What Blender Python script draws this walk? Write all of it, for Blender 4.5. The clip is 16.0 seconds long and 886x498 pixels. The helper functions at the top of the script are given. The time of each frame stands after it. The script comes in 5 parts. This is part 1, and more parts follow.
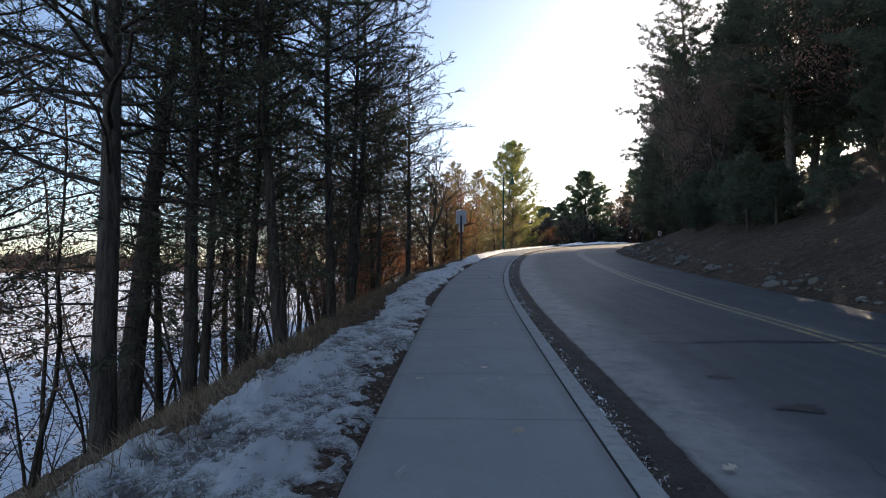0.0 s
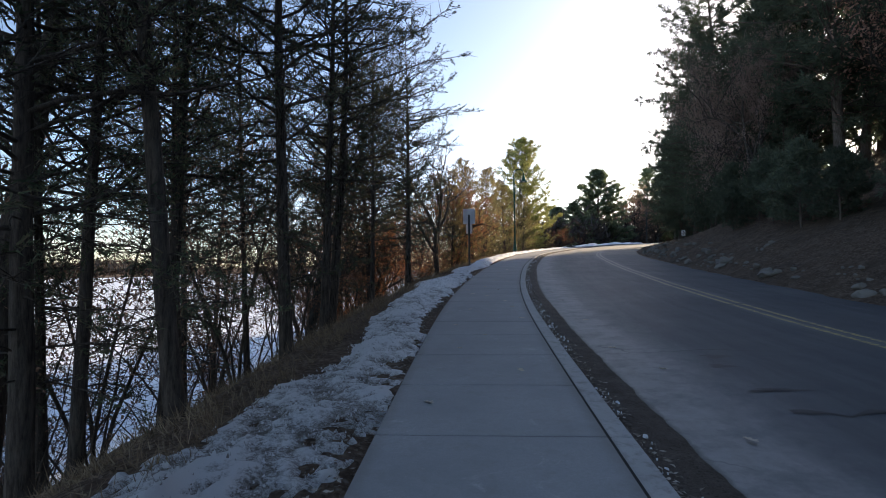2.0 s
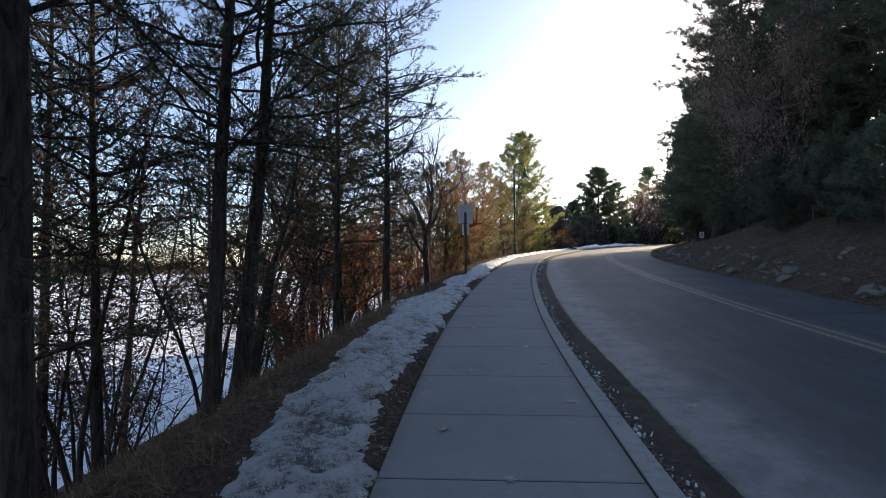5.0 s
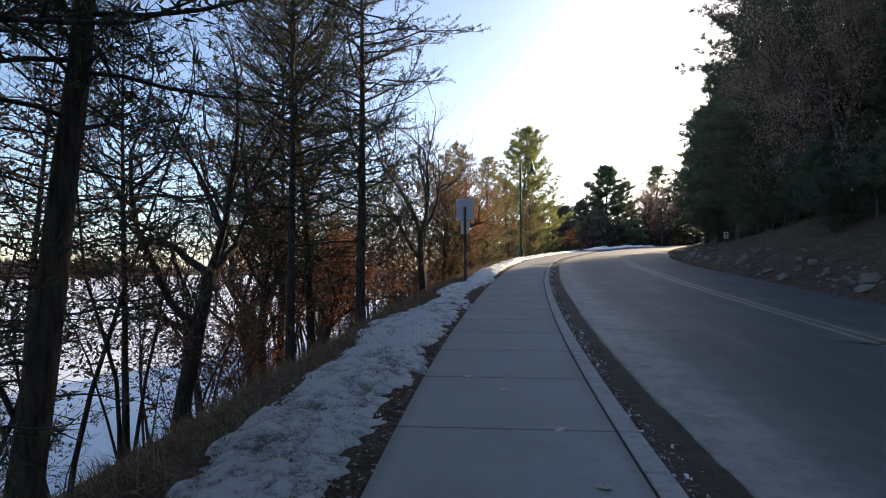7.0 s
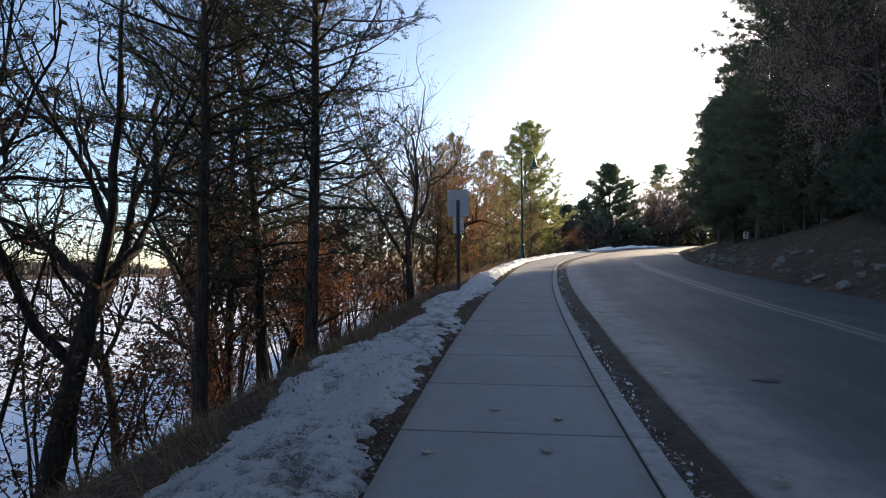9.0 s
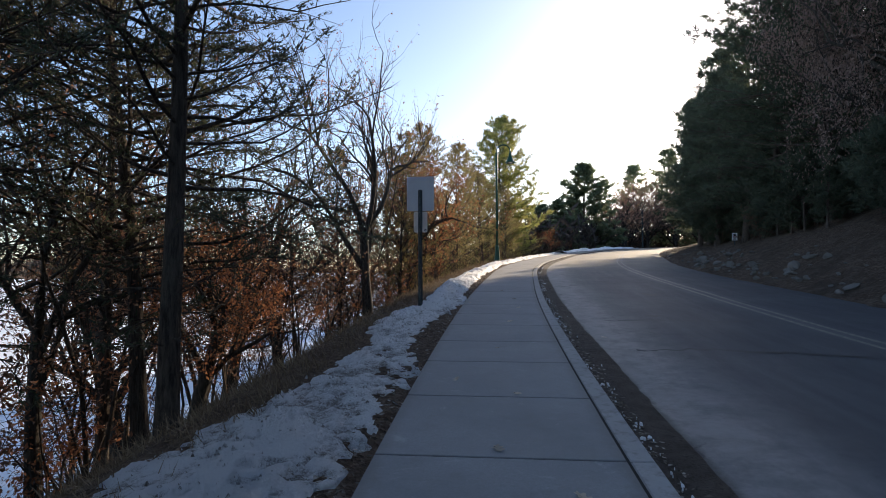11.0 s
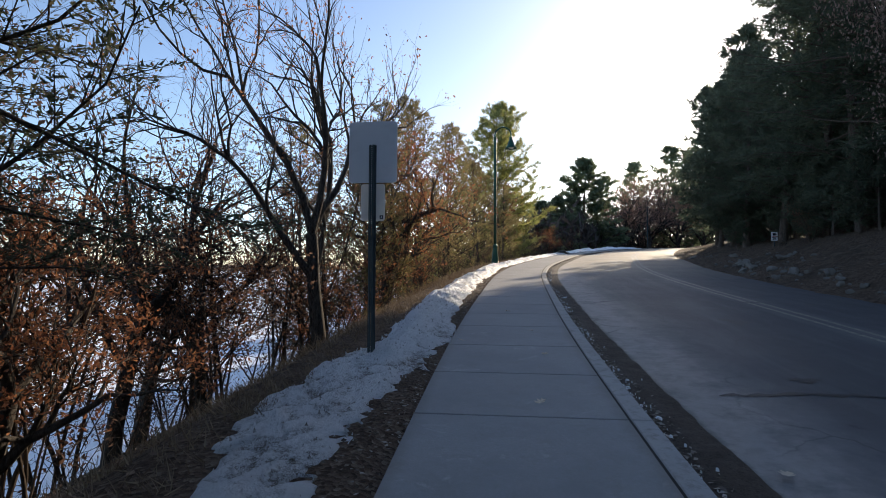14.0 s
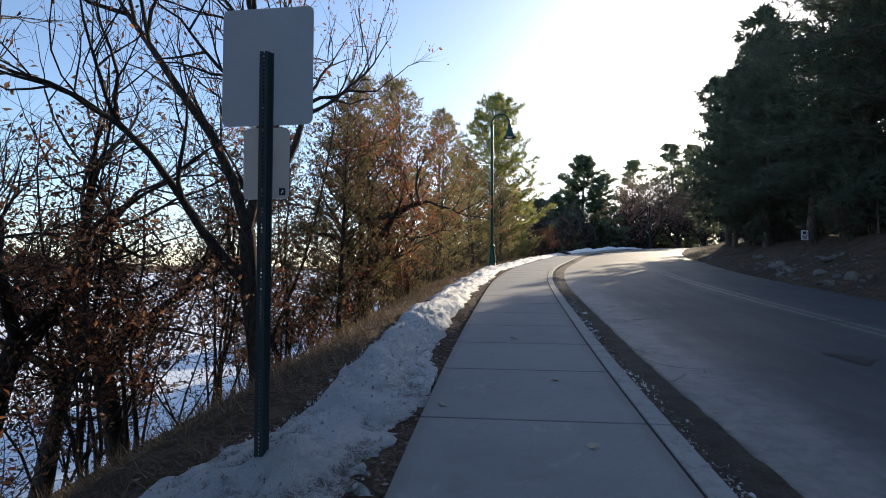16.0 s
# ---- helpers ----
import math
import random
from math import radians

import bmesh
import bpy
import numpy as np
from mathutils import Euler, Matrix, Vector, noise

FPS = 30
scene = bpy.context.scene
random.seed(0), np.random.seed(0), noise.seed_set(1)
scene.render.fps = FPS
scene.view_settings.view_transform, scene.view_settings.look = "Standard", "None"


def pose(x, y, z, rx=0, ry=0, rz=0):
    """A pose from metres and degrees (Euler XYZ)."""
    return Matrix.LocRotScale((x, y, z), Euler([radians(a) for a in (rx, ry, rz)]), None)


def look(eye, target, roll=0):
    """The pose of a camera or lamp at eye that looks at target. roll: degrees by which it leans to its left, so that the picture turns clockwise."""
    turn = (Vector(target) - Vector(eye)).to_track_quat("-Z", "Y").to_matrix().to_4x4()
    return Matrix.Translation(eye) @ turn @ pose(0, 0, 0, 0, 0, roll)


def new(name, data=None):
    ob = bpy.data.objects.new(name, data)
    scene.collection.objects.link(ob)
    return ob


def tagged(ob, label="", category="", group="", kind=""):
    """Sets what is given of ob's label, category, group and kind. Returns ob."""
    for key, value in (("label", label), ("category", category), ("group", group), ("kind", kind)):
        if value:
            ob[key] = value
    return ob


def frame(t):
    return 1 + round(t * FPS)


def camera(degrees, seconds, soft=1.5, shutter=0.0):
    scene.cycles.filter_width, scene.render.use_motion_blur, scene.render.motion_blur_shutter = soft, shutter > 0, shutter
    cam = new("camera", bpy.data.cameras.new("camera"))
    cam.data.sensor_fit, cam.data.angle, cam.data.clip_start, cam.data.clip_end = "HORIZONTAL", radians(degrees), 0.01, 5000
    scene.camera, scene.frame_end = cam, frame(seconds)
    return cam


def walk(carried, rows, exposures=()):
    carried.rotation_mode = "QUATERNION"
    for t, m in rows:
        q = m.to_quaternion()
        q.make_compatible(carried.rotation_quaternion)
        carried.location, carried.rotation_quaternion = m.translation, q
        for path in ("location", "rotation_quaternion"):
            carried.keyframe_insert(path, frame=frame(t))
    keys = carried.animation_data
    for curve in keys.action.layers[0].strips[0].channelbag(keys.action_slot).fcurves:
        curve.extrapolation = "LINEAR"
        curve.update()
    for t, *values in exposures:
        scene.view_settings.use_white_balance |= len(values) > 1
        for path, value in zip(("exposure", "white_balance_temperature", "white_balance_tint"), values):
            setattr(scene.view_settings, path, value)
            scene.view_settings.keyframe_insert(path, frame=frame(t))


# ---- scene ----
cam = camera(80.0, 16.0, soft=0.9)
PATH = [
    (0, (0.238, -1.289, 1.561), (0.225, 0.71, 1.623), -0.0),
    (0.5, (0.291, -0.475, 1.606), (0.268, 1.524, 1.673), -0.4),
    (1, (0.298, 0.371, 1.657), (0.267, 2.37, 1.724), -0.5),
    (1.5, (0.329, 1.209, 1.694), (0.289, 3.207, 1.761), -0.4),
    (2, (0.366, 1.926, 1.719), (0.319, 3.924, 1.79), -0.6),
    (2.5, (0.363, 2.643, 1.75), (0.306, 4.641, 1.82), -0.4),
    (3, (0.363, 3.397, 1.783), (0.297, 5.395, 1.857), -0.5),
    (3.5, (0.396, 4.198, 1.781), (0.321, 6.195, 1.858), -0.5),
    (4, (0.404, 4.96, 1.857), (0.354, 6.958, 1.931), -0.3),
    (4.2, (0.398, 5.286, 1.911), (0.363, 7.284, 1.98), -0.5),
    (6.3, (0.49, 8.944, 2.205), (0.47, 10.942, 2.275), -0.2),
    (6.5, (0.565, 9.282, 2.191), (0.534, 11.28, 2.265), -0.4),
    (7, (0.661, 10.118, 2.23), (0.621, 12.116, 2.305), -0.3),
    (7.5, (0.695, 10.877, 2.268), (0.656, 12.875, 2.344), -0.4),
    (8, (0.782, 11.683, 2.326), (0.737, 13.681, 2.402), -0.3),
    (8.5, (0.81, 12.452, 2.364), (0.772, 14.451, 2.441), -0.3),
    (9, (0.902, 13.277, 2.399), (0.865, 15.275, 2.475), -0.3),
    (9.5, (0.94, 14.068, 2.444), (0.925, 16.067, 2.517), 0.2),
    (10, (1.014, 14.871, 2.455), (1.057, 16.869, 2.528), 0.0),
    (10.2, (1.038, 15.175, 2.488), (1.094, 17.173, 2.565), -0.4),
    (12.5, (1.399, 19.25, 2.687), (1.491, 21.247, 2.76), 0.4),
    (13, (1.446, 20.044, 2.739), (1.542, 22.041, 2.811), 0.2),
    (13.5, (1.561, 20.823, 2.774), (1.652, 22.82, 2.846), 0.2),
    (14, (1.639, 21.612, 2.83), (1.728, 23.608, 2.901), 0.2),
    (14.5, (1.757, 22.395, 2.867), (1.838, 24.392, 2.942), 0.1),
    (15, (1.822, 23.176, 2.92), (1.905, 25.173, 2.989), 0.4),
    (15.5, (1.932, 23.933, 2.942), (2.02, 25.929, 3.014), 0.1),
    (16, (2.009, 24.729, 2.967), (2.115, 26.725, 3.039), 0.1),
]
walk(cam, [(t, look(eye, target, roll)) for t, eye, target, roll in PATH], [(0, 0.72, 6720, 13.5), (9, 0.7, 6500, 13), (12.5, 0.6, 6450, 13), (16, 0.57, 6150, 11)])

# ---- world, sun ----
SUN_AZ, SUN_EL = 34.7, 17.0
world = bpy.data.worlds.new("world")
scene.world = world
world.use_nodes = True
wn = world.node_tree
sky = wn.nodes.new("ShaderNodeTexSky")
sky.sky_type = "NISHITA"
sky.sun_disc = False
sky.sun_elevation, sky.sun_rotation = radians(SUN_EL), radians(SUN_AZ)
sky.air_density, sky.dust_density, sky.ozone_density = 0.8, 0.6, 1.2
wn.nodes["Background"].inputs[1].default_value = 0.16
wn.links.new(sky.outputs[0], wn.nodes["Background"].inputs[0])
sun = new("sun", bpy.data.lights.new("sun", "SUN"))
sun.data.energy, sun.data.angle, sun.data.color = 5.0, radians(0.53), (1.0, 0.82, 0.58)
to_sun = Vector((math.sin(radians(SUN_AZ)) * math.cos(radians(SUN_EL)), math.cos(radians(SUN_AZ)) * math.cos(radians(SUN_EL)), math.sin(radians(SUN_EL))))
sun.matrix_world = look(to_sun * 80, (0, 0, 0))


# ---- materials ----
class Mat:
    """A node material with a Principled shader, and short ways to add nodes."""

    def __init__(self, name, rough=0.85, spec=0.3):
        self.m = bpy.data.materials.new(name)
        self.m.use_nodes = True
        self.t = self.m.node_tree
        self.p = self.t.nodes["Principled BSDF"]
        self.p.inputs["Roughness"].default_value = rough
        self.p.inputs["Specular IOR Level"].default_value = spec
        self.co = self.t.nodes.new("ShaderNodeNewGeometry").outputs["Position"]

    def link(self, a, b):
        self.t.links.new(a, b)

    def noise(self, scale, detail=4, rough=0.6, co=None, dist=0.0):
        n = self.t.nodes.new("ShaderNodeTexNoise")
        n.inputs["Scale"].default_value, n.inputs["Detail"].default_value, n.inputs["Roughness"].default_value = scale, detail, rough
        n.inputs["Distortion"].default_value = dist
        self.link(co or self.co, n.inputs["Vector"])
        return n.outputs["Fac"]

    def ramp(self, fac, *stops):
        r = self.t.nodes.new("ShaderNodeValToRGB")
        e = r.color_ramp.elements
        while len(e) < len(stops):
            e.new(0.5)
        for el, (pos, col) in zip(e, stops):
            el.position = pos
            el.color = (*col, 1) if not isinstance(col, (int, float)) else (col, col, col, 1)
        self.link(fac, r.inputs[0])
        return r.outputs["Color"]

    def mix(self, fac, a, b, kind="MIX"):
        n = self.t.nodes.new("ShaderNodeMix")
        n.data_type, n.blend_type = "RGBA", kind
        for i, v in ((0, fac), (6, a), (7, b)):
            if isinstance(v, (int, float)):
                n.inputs[i].default_value = v
            elif isinstance(v, tuple):
                n.inputs[i].default_value = (*v, 1)
            else:
                self.link(v, n.inputs[i])
        return n.outputs[2]

    def math(self, op, a, b=0.0):
        n = self.t.nodes.new("ShaderNodeMath")
        n.operation = op
        for i, v in enumerate((a, b)):
            if isinstance(v, (int, float)):
                n.inputs[i].default_value = v
            else:
                self.link(v, n.inputs[i])
        return n.outputs[0]

    def uv(self):
        n = self.t.nodes.new("ShaderNodeUVMap")
        s = self.t.nodes.new("ShaderNodeSeparateXYZ")
        self.link(n.outputs[0], s.inputs[0])
        return n.outputs[0], s.outputs[0], s.outputs[1]

    def rand(self, island=False):
        if island:
            return self.t.nodes.new("ShaderNodeNewGeometry").outputs["Random Per Island"]
        return self.t.nodes.new("ShaderNodeObjectInfo").outputs["Random"]

    def color(self, c):
        if isinstance(c, tuple):
            self.p.inputs["Base Color"].default_value = (*c, 1)
        else:
            self.link(c, self.p.inputs["Base Color"])
        return self

    def rough(self, r):
        self.link(r, self.p.inputs["Roughness"])
        return self

    def bump(self, height, strength=0.4, dist=0.02):
        b = self.t.nodes.new("ShaderNodeBump")
        b.inputs["Strength"].default_value, b.inputs["Distance"].default_value = strength, dist
        self.link(height, b.inputs["Height"])
        self.link(b.outputs[0], self.p.inputs["Normal"])
        return self

    def sheer(self, amount):
        """Lets light through thin leaves."""
        tr = self.t.nodes.new("ShaderNodeBsdfTranslucent")
        mx = self.t.nodes.new("ShaderNodeMixShader")
        mx.inputs[0].default_value = amount
        src = self.p.inputs["Base Color"]
        if src.is_linked:
            self.link(src.links[0].from_socket, tr.inputs[0])
        else:
            tr.inputs[0].default_value = src.default_value
        out = self.t.nodes["Material Output"].inputs[0]
        self.link(self.p.outputs[0], mx.inputs[1])
        self.link(tr.outputs[0], mx.inputs[2])
        self.link(mx.outputs[0], out)
        return self


def concrete_material():
    m = Mat("concrete", 0.82, 0.35)
    base = m.mix(m.ramp(m.noise(0.8, 6, 0.7), (0.3, 0.0), (0.7, 1.0)), (0.205, 0.213, 0.226), (0.35, 0.357, 0.37))
    base = m.mix(m.ramp(m.noise(38, 5, 0.8), (0.38, 0.0), (0.64, 0.55)), base, (0.2, 0.203, 0.208))
    base = m.mix(m.ramp(m.noise(130, 3, 0.8), (0.35, 0.0), (0.7, 0.7)), base, (0.19, 0.187, 0.185))
    base = m.mix(m.ramp(m.noise(4.5, 7, 0.75), (0.52, 0.0), (0.66, 0.5)), base, (0.2, 0.192, 0.185))
    base = m.mix(m.ramp(m.noise(2.0, 7, 0.75, dist=1.5), (0.6, 0.0), (0.7, 0.45)), base, (0.47, 0.46, 0.46))
    uv, u, v = m.uv()
    rim = m.math("MINIMUM", u, m.math("SUBTRACT", 1.79, u))
    rim = m.math("ADD", rim, m.math("MULTIPLY", m.noise(7, 6, 0.75), 0.16))
    base = m.mix(m.ramp(rim, (0.08, 0.6), (0.2, 0.0)), base, (0.16, 0.145, 0.13))
    base = m.mix(m.math("MULTIPLY", m.rand(), 0.35), base, (0.25, 0.25, 0.255))
    return m.color(base).bump(m.noise(220, 3, 0.7), 0.25, 0.004).m


def kerb_material():
    m = Mat("kerb_concrete", 0.85, 0.3)
    base = m.mix(m.noise(2.2, 5, 0.65), (0.25, 0.245, 0.24), (0.4, 0.395, 0.39))
    base = m.mix(m.ramp(m.noise(9, 5, 0.7), (0.5, 0.0), (0.7, 0.7)), base, (0.16, 0.145, 0.125))
    return m.color(base).bump(m.noise(120, 3, 0.7), 0.35, 0.006).m


def road_material():
    """Asphalt; pale salt and grit towards the gutter, wheel-worn lanes, sunlight painted on at the bend."""
    m = Mat("asphalt", 0.72, 0.4)
    uv, u, v = m.uv()
    grain = m.noise(300, 2, 0.8)
    coarse = m.noise(0.55, 5, 0.7)
    mp = m.t.nodes.new("ShaderNodeMapping")
    mp.inputs["Scale"].default_value = (2.2, 0.12, 1)
    m.link(uv, mp.inputs[0])
    streak = m.noise(1.6, 5, 0.65, mp.outputs[0])
    base = m.mix(coarse, (0.03, 0.034, 0.041), (0.058, 0.063, 0.073))
    base = m.mix(m.ramp(streak, (0.42, 0.0), (0.72, 0.6)), base, (0.09, 0.095, 0.105))
    base = m.mix(m.ramp(grain, (0.5, 0.0), (0.8, 0.5)), base, (0.17, 0.17, 0.17))
    # dry salt and sand on the shoulder
    mp2 = m.t.nodes.new("ShaderNodeMapping")
    mp2.inputs["Scale"].default_value = (1.5, 0.35, 1)
    m.link(uv, mp2.inputs[0])
    wob = m.math("MULTIPLY", m.math("SUBTRACT", m.noise(1.1, 6, 0.7, mp2.outputs[0]), 0.5), 0.9)
    edge = m.math("ADD", u, wob)
    dust = m.ramp(m.math("DIVIDE", edge, 9.4), (0.27, 1.0), (0.315, 0.92), (0.35, 0.45), (0.4, 0.1), (0.5, 0.0))
    dusty = m.mix(m.noise(6, 6, 0.75), (0.15, 0.14, 0.137), (0.34, 0.322, 0.316))
    base = m.mix(m.math("MULTIPLY", dust, m.ramp(m.noise(2.3, 6, 0.75), (0.3, 0.45), (0.55, 1.0))), base, dusty)
    # warm sunlight where the road bends, put into the asphalt colour
    sunlit_bend = m.math("MULTIPLY", m.ramp(m.math("DIVIDE", v, 100.0), (0.42, 0.0), (0.56, 0.85)), m.ramp(m.noise(0.7, 5, 0.7), (0.25, 0.5), (0.6, 1.0)))
    base = m.mix(sunlit_bend, base, m.mix(m.noise(5, 6, 0.75), (0.2, 0.165, 0.12), (0.31, 0.262, 0.2)))
    # dark grit spilling out of the gutter
    spill = m.math("ADD", u, m.math("MULTIPLY", m.math("SUBTRACT", m.noise(8, 7, 0.8), 0.5), 0.16))
    near_kerb = m.ramp(m.math("DIVIDE", spill, 4.0), (0.606, 0.85), (0.62, 0.0))
    base = m.mix(near_kerb, base, m.mix(m.noise(30, 6, 0.8), (0.04, 0.036, 0.034), (0.13, 0.118, 0.108)))
    # pale worn band along the centre line
    mid = m.math("ABSOLUTE", m.math("SUBTRACT", u, 6.45))
    band = m.ramp(m.math("ADD", mid, m.math("MULTIPLY", wob, 0.25)), (0.05, 0.5), (0.5, 0.0))
    base = m.mix(m.math("MULTIPLY", band, m.ramp(streak, (0.35, 0.2), (0.65, 1.0))), base, (0.19, 0.19, 0.19))
    # fine cracks
    vo = m.t.nodes.new("ShaderNodeTexVoronoi")
    vo.feature, vo.inputs["Scale"].default_value = "DISTANCE_TO_EDGE", 0.28
    wn_ = m.t.nodes.new("ShaderNodeVectorMath")
    nz = m.t.nodes.new("ShaderNodeTexNoise")
    nz.inputs["Scale"].default_value, nz.inputs["Detail"].default_value = 1.4, 5
    m.link(m.co, nz.inputs[0])
    wn_.operation = "ADD"
    m.link(m.co, wn_.inputs[0])
    m.link(nz.outputs["Color"], wn_.inputs[1])
    m.link(wn_.outputs[0], vo.inputs["Vector"])
    crack = m.ramp(vo.outputs["Distance"], (0.0, 1.0), (0.006, 0.0))
    base = m.mix(m.math("MULTIPLY", crack, m.ramp(m.noise(0.35, 2), (0.5, 0.0), (0.6, 0.8))), base, (0.025, 0.025, 0.027))
    m.color(base).rough(m.ramp(coarse, (0.3, 0.62), (0.7, 0.82)))
    return m.bump(m.math("ADD", grain, m.math("MULTIPLY", coarse, 0.5)), 0.35, 0.006).m


def dirt_material():
    """Dark wet grit in the gutter."""
    m = Mat("gutter_grit", 0.9, 0.25)
    base = m.mix(m.ramp(m.noise(4, 7, 0.8), (0.3, 0.0), (0.7, 1.0)), (0.058, 0.046, 0.038), (0.15, 0.12, 0.098))
    base = m.mix(m.ramp(m.noise(70, 4, 0.85), (0.54, 0.0), (0.7, 0.6)), base, (0.2, 0.18, 0.165))
    base = m.mix(m.ramp(m.noise(38, 4, 0.8), (0.36, 0.8), (0.46, 0.0)), base, (0.025, 0.022, 0.02))
    return m.color(base).bump(m.noise(45, 6, 0.8), 1.0, 0.04).m


def ground_material():
    """Oak litter and dead grass over soil."""
    m = Mat("leaf_litter", 0.95, 0.15)
    vo = m.t.nodes.new("ShaderNodeTexVoronoi")
    vo.inputs["Scale"].default_value = 27
    m.link(m.co, vo.inputs["Vector"])
    leaf = m.t.nodes.new("ShaderNodeSeparateColor")
    m.link(vo.outputs["Color"], leaf.inputs[0])
    base = m.ramp(leaf.outputs[0], (0.0, (0.06, 0.04, 0.029)), (0.45, (0.125, 0.083, 0.058)), (0.8, (0.18, 0.128, 0.092)), (1.0, (0.25, 0.195, 0.15)))
    base = m.mix(m.ramp(m.noise(0.9, 6, 0.7), (0.4, 0.0), (0.65, 0.6)), base, (0.115, 0.082, 0.058))
    base = m.mix(m.ramp(m.noise(0.35, 4, 0.7), (0.5, 0.0), (0.66, 0.7)), base, (0.075, 0.06, 0.047))
    drift = m.noise(2.6, 7, 0.78)
    base = m.mix(m.ramp(drift, (0.5, 0.0), (0.62, 0.45)), base, (0.23, 0.17, 0.125))
    base = m.mix(m.ramp(drift, (0.3, 0.7), (0.44, 0.0)), base, (0.045, 0.037, 0.03))
    return m.color(base).bump(m.math("ADD", m.math("ADD", vo.outputs["Distance"], m.noise(25, 5, 0.8)), m.math("MULTIPLY", drift, 2.5)), 0.9, 0.07).m


def snow_material():
    """Old ploughed snow: grit melts into the hollows, the lumps stay white."""
    m = Mat("old_snow", 0.65, 0.35)
    dirt = m.t.nodes.new("ShaderNodeAttribute")
    dirt.attribute_name = "dirt"
    amount = m.math("ADD", dirt.outputs["Fac"], m.math("MULTIPLY", m.math("SUBTRACT", m.noise(8, 7, 0.8), 0.5), 1.25))
    base = m.ramp(amount, (0.15, (0.92, 0.93, 0.94)), (0.42, (0.78, 0.79, 0.8)), (0.62, (0.5, 0.48, 0.465)), (0.9, (0.22, 0.195, 0.17)))
    speck = m.math("MULTIPLY", m.ramp(m.math("ADD", m.math("MULTIPLY", m.noise(22, 6, 0.85), 0.6), m.math("MULTIPLY", m.noise(75, 4, 0.85), 0.4)), (0.475, 0.0), (0.535, 0.95)), m.ramp(amount, (0.02, 0.0), (0.42, 0.95)))
    base = m.mix(speck, base, (0.16, 0.135, 0.11))
    m.color(base)
    return m.bump(m.math("ADD", m.noise(24, 7, 0.85), m.math("MULTIPLY", m.noise(90, 4, 0.85), 0.4)), 1.0, 0.07).m


def clean_snow_material():
    m = Mat("clean_snow", 0.65, 0.3)
    base = m.mix(m.noise(5, 6, 0.7), (0.68, 0.7, 0.72), (0.88, 0.9, 0.92))
    base = m.mix(m.ramp(m.noise(40, 4, 0.8), (0.62, 0.0), (0.72, 0.7)), base, (0.25, 0.22, 0.19))
    return m.color(base).bump(m.noise(26, 6, 0.75), 0.5, 0.03).m


def lake_material():
    m = Mat("lake_snow", 0.6, 0.3)
    base = m.mix(m.noise(0.05, 5, 0.6), (0.62, 0.66, 0.72), (0.85, 0.87, 0.9))
    base = m.mix(m.ramp(m.noise(0.4, 5, 0.7), (0.58, 0.0), (0.7, 0.4)), base, (0.4, 0.45, 0.5))
    return m.color(base).bump(m.noise(1.5, 6, 0.7), 0.3, 0.06).m


def bark_material(name, dark, light, scale=9):
    m = Mat(name, 0.95, 0.15)
    mp = m.t.nodes.new("ShaderNodeMapping")
    mp.inputs["Scale"].default_value = (1, 1, 0.16)
    m.link(m.co, mp.inputs[0])
    n = m.noise(scale * 2.4, 6, 0.75, mp.outputs[0])
    base = m.mix(m.ramp(n, (0.35, 0.0), (0.65, 1.0)), dark, light)
    base = m.mix(m.ramp(m.noise(2.1, 5, 0.7), (0.55, 0.0), (0.75, 0.4)), base, (0.12, 0.12, 0.1))
    return m.color(base).bump(n, 0.9, 0.03).m


def leaf_material(name, *cols, sheer=0.35, rough=0.7):
    """Leaf colours from one island to the next, shifted a little from tree to tree."""
    m = Mat(name, rough, 0.25)
    k = len(cols) - 1
    base = m.ramp(m.rand(True), *[(i / k, c) for i, c in enumerate(cols)])
    hsv = m.t.nodes.new("ShaderNodeHueSaturation")
    m.link(base, hsv.inputs["Color"])
    m.link(m.math("ADD", 0.75, m.math("MULTIPLY", m.rand(), 0.5)), hsv.inputs["Value"])
    return m.color(hsv.outputs[0]).sheer(sheer).m


def paint_material(name, col, rough=0.5, metal=0.0, wear=(0.2, 0.2, 0.2), amount=0.4, scale=8):
    m = Mat(name, rough, 0.4)
    m.p.inputs["Metallic"].default_value = metal
    base = m.mix(m.ramp(m.noise(scale, 6, 0.7), (0.5, 0.0), (0.75, amount)), col, wear)
    return m.color(base).bump(m.noise(scale * 12, 3), 0.08, 0.004).m


def line_material():
    m = Mat("road_paint", 0.65, 0.35)
    base = m.mix(m.noise(4, 5, 0.7), (0.42, 0.31, 0.075), (0.52, 0.42, 0.17))
    uv, u, v = m.uv()
    worn = m.ramp(m.math("DIVIDE", v, 100.0), (0.13, 0.0), (0.25, 0.85))
    base = m.mix(worn, base, (0.24, 0.235, 0.22))
    base = m.mix(m.ramp(m.noise(14, 6, 0.8), (0.42, 0.0), (0.56, 0.95)), base, (0.1, 0.103, 0.108))
    return m.color(base).bump(m.noise(120, 3), 0.3, 0.004).m


def rock_material():
    m = Mat("bank_rock", 0.9, 0.25)
    base = m.mix(m.noise(3.5, 6, 0.7), (0.095, 0.086, 0.077), (0.27, 0.248, 0.222))
    base = m.mix(m.ramp(m.noise(14, 5, 0.7), (0.52, 0.0), (0.7, 0.6)), base, (0.1, 0.085, 0.065))
    base = m.mix(m.math("MULTIPLY", m.rand(), 0.5), base, (0.17, 0.155, 0.135))
    return m.color(base).bump(m.noise(18, 6, 0.75), 0.6, 0.03).m


